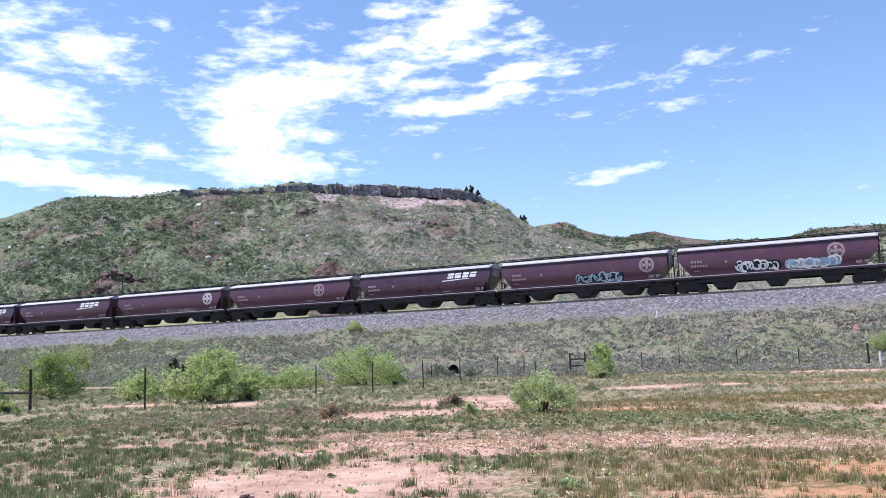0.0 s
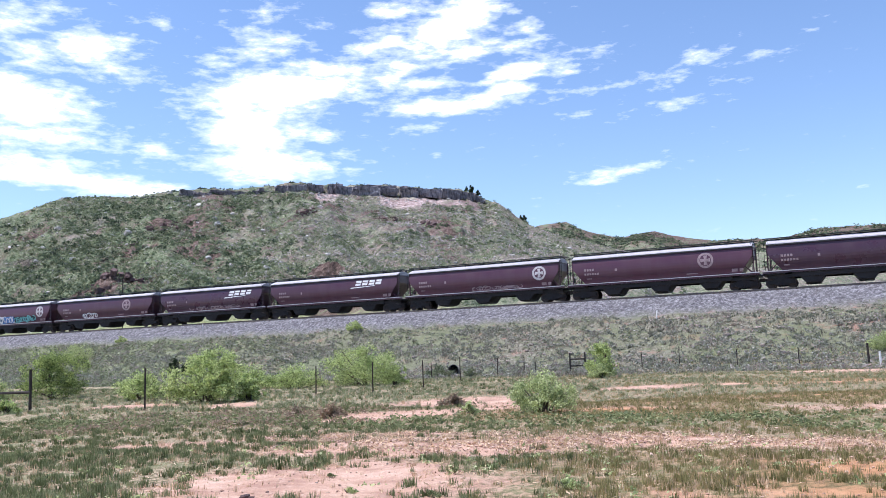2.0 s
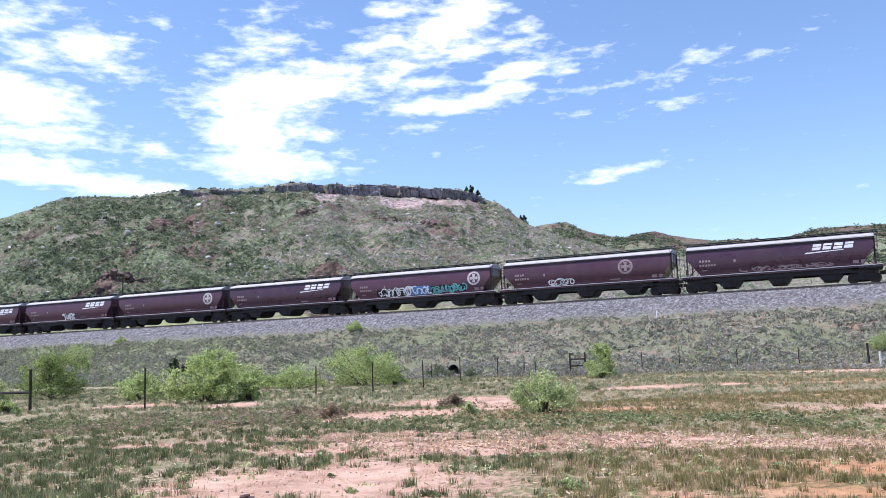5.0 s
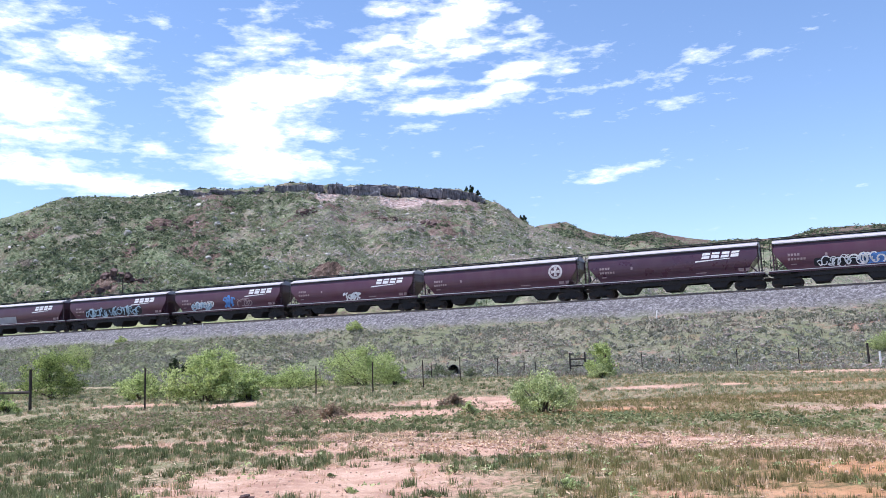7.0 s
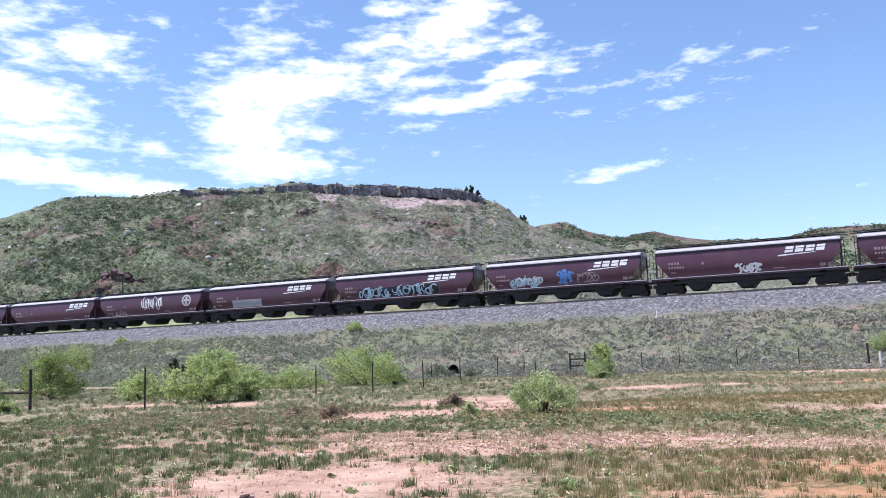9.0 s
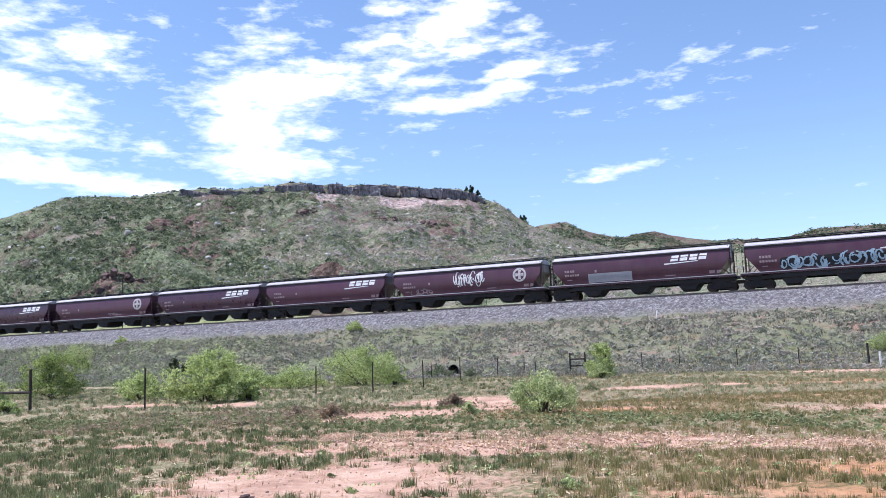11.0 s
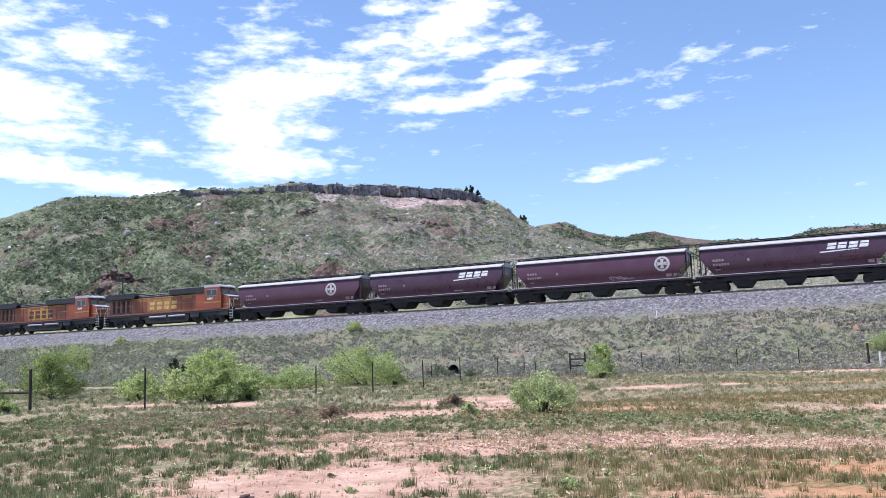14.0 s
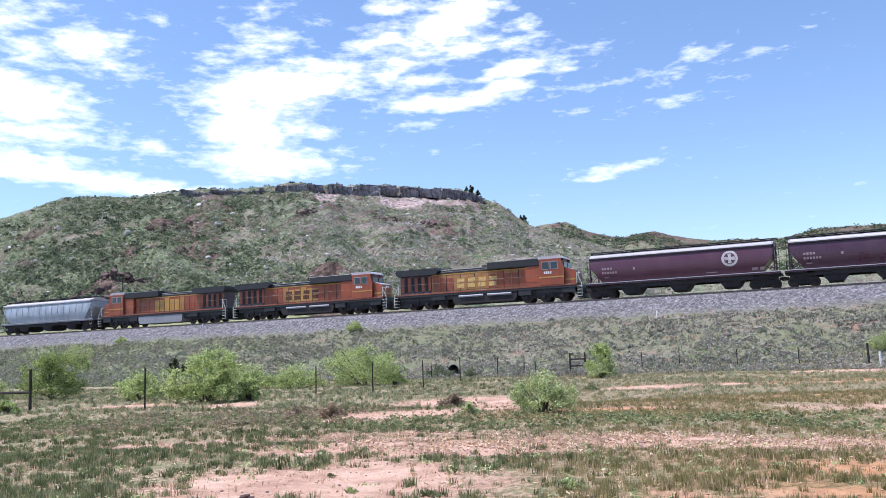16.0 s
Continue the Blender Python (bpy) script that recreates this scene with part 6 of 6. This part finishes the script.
def build_fences():
    row = [fence_post(x, y, h) for x, y, h in ((-11.5, 32.9, 1.6), (-6.4, 42.1, 1.38), (-3.6, 41.7, 1.5), (-1.3, 46.4, 1.5), (0.8, 54.1, 1.55), (3.6, 61.9, 1.35))]
    wire_run([Vector((-16.1, 33.4, 0))] + row + [Vector((9.2, 64.6, ground_z(9.2, 64.6)))])
    back = [fence_post(x, y, h) for x, y, h in ((14.3, 63.4, 1.1), (17.0, 63.3, 1.15), (20.2, 60.2, 1.25), (23.6, 58.0, 1.25))]
    last = fence_post(27.3, 56.0, 1.35, True, "stout dark wooden fence post at the bank's foot")
    wire_run([Vector((10.3, 64.6, ground_z(10.3, 64.6)))] + back + [last, Vector((33, 53, 0))])
    far = [fence_post(x, y, h) for x, y, h in ((-14.2, 66.0, 1.3), (-6.5, 66.5, 1.3), (-1.2, 66.4, 1.35), (5.9, 66.2, 1.35), (6.6, 64.8, 1.3))]
    brace(9.2, 64.6, 10.35, 64.8, 1.45, (0.45, 0.95))
    brace(-16.1, 33.4, -18.7, 33.9, 1.68, (0.80,))
    ob = new("marker_post", part("x", rods(((0, 0, -0.1), (0, 0, 0.85)), r=0.07, sides=8), M_white, None).data)
    bpy.data.objects.remove(bpy.data.objects["x"])
    ob.location = (27.9, 55.7, ground_z(27.9, 55.7))
    tagged(ob, "short white marker post by the fence", "marker post")


def build_culvert():
    root = new("culvert_pipe")
    x, y = 0.5, 69.6
    root.location = (x, y, ground_z(x, y) + 0.28)
    tagged(root, "dark round culvert mouth at the bank's foot", "culvert")
    bm = bmesh.new()
    n = 24
    rings = [(0.40, -0.5), (0.40, 2.5), (0.36, 2.5), (0.36, -0.5)]
    loops = [[bm.verts.new((r * math.cos(2 * math.pi * i / n), d, r * math.sin(2 * math.pi * i / n))) for i in range(n)] for r, d in rings]
    for a, b in zip(loops, loops[1:] + loops[:1]):
        for i in range(n):
            bm.faces.new((a[i], a[(i + 1) % n], b[(i + 1) % n], b[i]))
    part("pipe", bm, M_under, root)
    bm = bmesh.new()
    rod(bm, (0, 2.2, 0), (0, 2.4, 0), 0.375, 20)
    part("dark_end", bm, M_under, root)


def build_pole():
    p = ORIGIN + D * -57.3 + AWAY * 9.0
    root = new("utility_pole")
    root.location = (p.x, p.y, ground_z(p.x, p.y))
    tagged(root, "thin dark trackside pole behind the train", "pole")
    part("shaft", rods(((0, 0, -0.3), (0, 0, 9.6)), r=0.09, sides=8), M_wood_post, root)
    part("cap", boxes((-0.16, 0.16, -0.16, 0.16, 9.55, 9.75)), M_wood_post, root)


def build_stake(x, y, high, label):
    bm = bmesh.new()
    rod(bm, (0, 0, -0.1), (0.02, 0, high * 0.6), 0.05, 7)
    rod(bm, (0.02, 0, high * 0.6), (0.08, 0, high), 0.045, 7)
    root = new("marker_stake")
    root.location = (x, y, ground_z(x, y))
    tagged(root, label, "marker stake")
    part("shaft", bm, M_white, root)


build_fences()
build_culvert()
build_pole()
build_stake(19.1, 77.7, 0.8, "crooked white marker stake on the bank")
build_stake(-29.6, 104.5, 0.8, "short white marker stake in the ballast")


def hill_tree(x, y, z, high, seed):
    rng = np.random.default_rng(seed)
    root = new("juniper_tree")
    root.location = (x, y, z)
    tagged(root, "dark juniper on the mesa's rim", "tree")
    part("trunk", rods(((0, 0, -0.4), (0, 0, high * 0.7)), r=0.12, sides=6), M_bark, root)
    lobes = [(rng.uniform(-0.15, 0.15) * high, 0, high * k, high * w, high * w, high * 0.2) for k, w in ((0.25, 0.3), (0.45, 0.3), (0.65, 0.24), (0.85, 0.14))]
    part("crown", big_mesh("crown", *leaves(rng, crown_points(rng, lobes, 700), 0.28), M_juniper), M_juniper, root)


for az, t, high, seed in ((5.55, 0.995, 4.2, 31), (5.35, 0.99, 3.0, 32), (2.05, 0.97, 3.2, 33), (2.5, 0.965, 2.6, 34), (1.7, 0.985, 2.4, 35), (6.4, 1.0, 2.0, 36)):
    _x, _y, _z, _c, _p = mesa_point(az, t)
    hill_tree(_x, _y, _z - 0.2, high, seed)


# ---- clouds: a far shell with broken cover ----
# banks of cloud: bearing, elevation, half width, half height, turn, thickness
CLOUDS_LEFT = [(-26.6, 16.1, 4.3, 1.70, -0.17, 0.75), (-25.9, 14.3, 4.7, 1.06, -0.03, 0.50), (-25.9, 12.6, 4.3, 0.76, -0.03, 0.45), (-23.6, 11.6, 8.9, 0.68, -0.09, 0.78), (-22.6, 19.7, 2.8, 1.21, 0.04, 0.62), (-26.0, 18.8, 2.4, 1.13, -0.17, 0.40), (-27.0, 20.9, 2.4, 1.13, -0.03, 0.40),
    (-24.8, 21.6, 2.0, 0.76, -0.03, 0.30), (-21.4, 18.3, 3.6, 0.68, -0.12, 0.36), (-18.9, 13.5, 1.5, 0.68, -0.03, 0.42), (-23.0, 14.0, 1.8, 0.34, -0.03, 0.40), (-18.6, 21.5, 1.1, 0.42, -0.03, 0.26)]
CLOUDS_MIDDLE = [(-10.6, 17.6, 6.3, 1.51, 0.11, 0.82), (-12.8, 15.2, 2.9, 1.97, -0.17, 0.82), (-11.6, 12.9, 4.5, 1.13, -0.03, 0.78), (-9.1, 15.2, 2.5, 0.57, -0.12, 0.60), (-7.5, 19.2, 3.6, 0.64, -0.03, 0.58), (-11.7, 20.4, 3.2, 0.95, 0.23, 0.42), (-12.8, 21.2, 2.4, 0.76, 0.05, 0.32),
    (-11.5, 22.6, 1.7, 0.57, -0.03, 0.36), (-8.2, 21.9, 1.2, 0.45, -0.03, 0.27), (-15.0, 19.2, 2.2, 0.49, -0.03, 0.36), (-15.4, 16.7, 1.7, 0.49, -0.03, 0.42), (-16.8, 15.9, 1.1, 0.26, -0.03, 0.36)]
CLOUDS_HIGH = [(-3.6, 20.8, 3.2, 0.95, 0.31, 0.53), (-2.3, 22.8, 2.9, 0.76, 0.05, 0.47), (1.2, 21.8, 4.5, 1.7, 0.4, 0.73), (3.2, 22.8, 2.5, 0.64, -0.03, 0.63), (2.3, 20.1, 2.9, 0.57, 0.14, 0.63), (6.3, 21.5, 1.4, 0.53, -0.03, 0.53), (5.8, 20.3, 2.5, 0.53, 0.05, 0.48),
    (-2.1, 19.4, 2.5, 0.6, 0.05, 0.53), (-0.9, 18.1, 2.5, 0.53, -0.03, 0.53), (-3.1, 18.5, 2.4, 0.6, -0.03, 0.53), (0.2, 16.7, 4.4, 0.6, 0.05, 0.85), (4.5, 17.3, 2.5, 0.6, 0.14, 0.81), (5.7, 18.5, 3.3, 0.57, 0.11, 0.69), (8.8, 18.4, 1.3, 0.34, -0.03, 0.53)]
CLOUDS_RIGHT = [(10.4, 19.4, 2.5, 0.42, 0.17, 0.2), (7.3, 19.3, 2.1, 0.42, -0.03, 0.36), (-1.4, 15, 2, 0.34, 0.11, 0.37), (0.1, 13.4, 0.9, 0.23, -0.03, 0.22), (17.7, 18.3, 2.9, 0.64, 0.21, 0.24), (20.9, 18, 2.5, 0.42, 0.14, 0.19), (14.7, 17.4, 2.5, 0.57, 0.14, 0.19),
    (10.6, 17.1, 2.8, 0.42, 0.05, 0.23), (15.7, 15.7, 2.8, 0.38, 0.05, 0.29), (9.4, 15.5, 1.6, 0.3, 0.02, 0.23), (19.4, 16.7, 1.7, 0.3, -0.03, 0.09), (25, 18.9, 2.5, 0.34, 0.11, 0.01), (11.8, 11.7, 3.5, 0.38, 0.09, 0.56), (9.9, 11.3, 2, 0.3, 0.05, 0.42)]
CLOUDS = CLOUDS_LEFT + CLOUDS_MIDDLE + CLOUDS_HIGH + CLOUDS_RIGHT


def build_clouds():
    azs, els = np.linspace(-62, 62, 280), np.linspace(1.0, 48, 150)
    R = 3200.0
    verts, cover = [], []
    for el in els:
        for az in azs:
            a, e = radians(az), radians(el)
            verts.append((R * math.sin(a) * math.cos(e), R * math.cos(a) * math.cos(e), R * math.sin(e)))
            best = -0.12
            wa, we = az + 0.8 * noise.noise(Vector((az * 0.3, el * 0.5, 1))), el + 0.35 * noise.noise(Vector((az * 0.3, el * 0.5, 7)))
            for ca, ce, w, hgt, turn, k in CLOUDS:
                c, s = math.cos(turn), math.sin(turn)
                dx, dy = wa - ca, we - ce
                best = max(best, -0.12 + (k + 0.12) * math.exp(-((dx * c + dy * s) / w) ** 2 - ((dy * c - dx * s) / hgt) ** 2))
            if abs(az) > 30 or el > 26:
                best = max(best, 0.3 * max(0.0, noise.noise(Vector((az * 0.12, el * 0.25, 3)))))
            cover.append(best)
    n, k = len(els), len(azs)
    i = np.arange(n * k).reshape(n, k)
    faces = np.stack([i[:-1, :-1], i[1:, :-1], i[1:, 1:], i[:-1, 1:]], -1).reshape(-1, 4)
    me = big_mesh("clouds", verts, faces, cloud_material(), True)
    point_values(me, "cover", cover)
    return tagged(new("clouds_backdrop", me), "bright white broken clouds in a blue sky", "clouds", kind="structure")


CLOUD_LAYER = build_clouds()


# ---- what moves ----
def motions():
    for car, start in TRAIN:
        turn = 180 if car is _l3 else 0
        rows = [(t, track_pose(start + way, 0, RAIL) @ pose(0, 0, 0, 0, 0, turn)) for t, way in RUN]
        walk(car, rows)
    walk(CLOUD_LAYER, [(0.0, pose(0, 0, 0)), (16.0, pose(0, 0, 0, 0.24, 0, 0.15))])


motions()
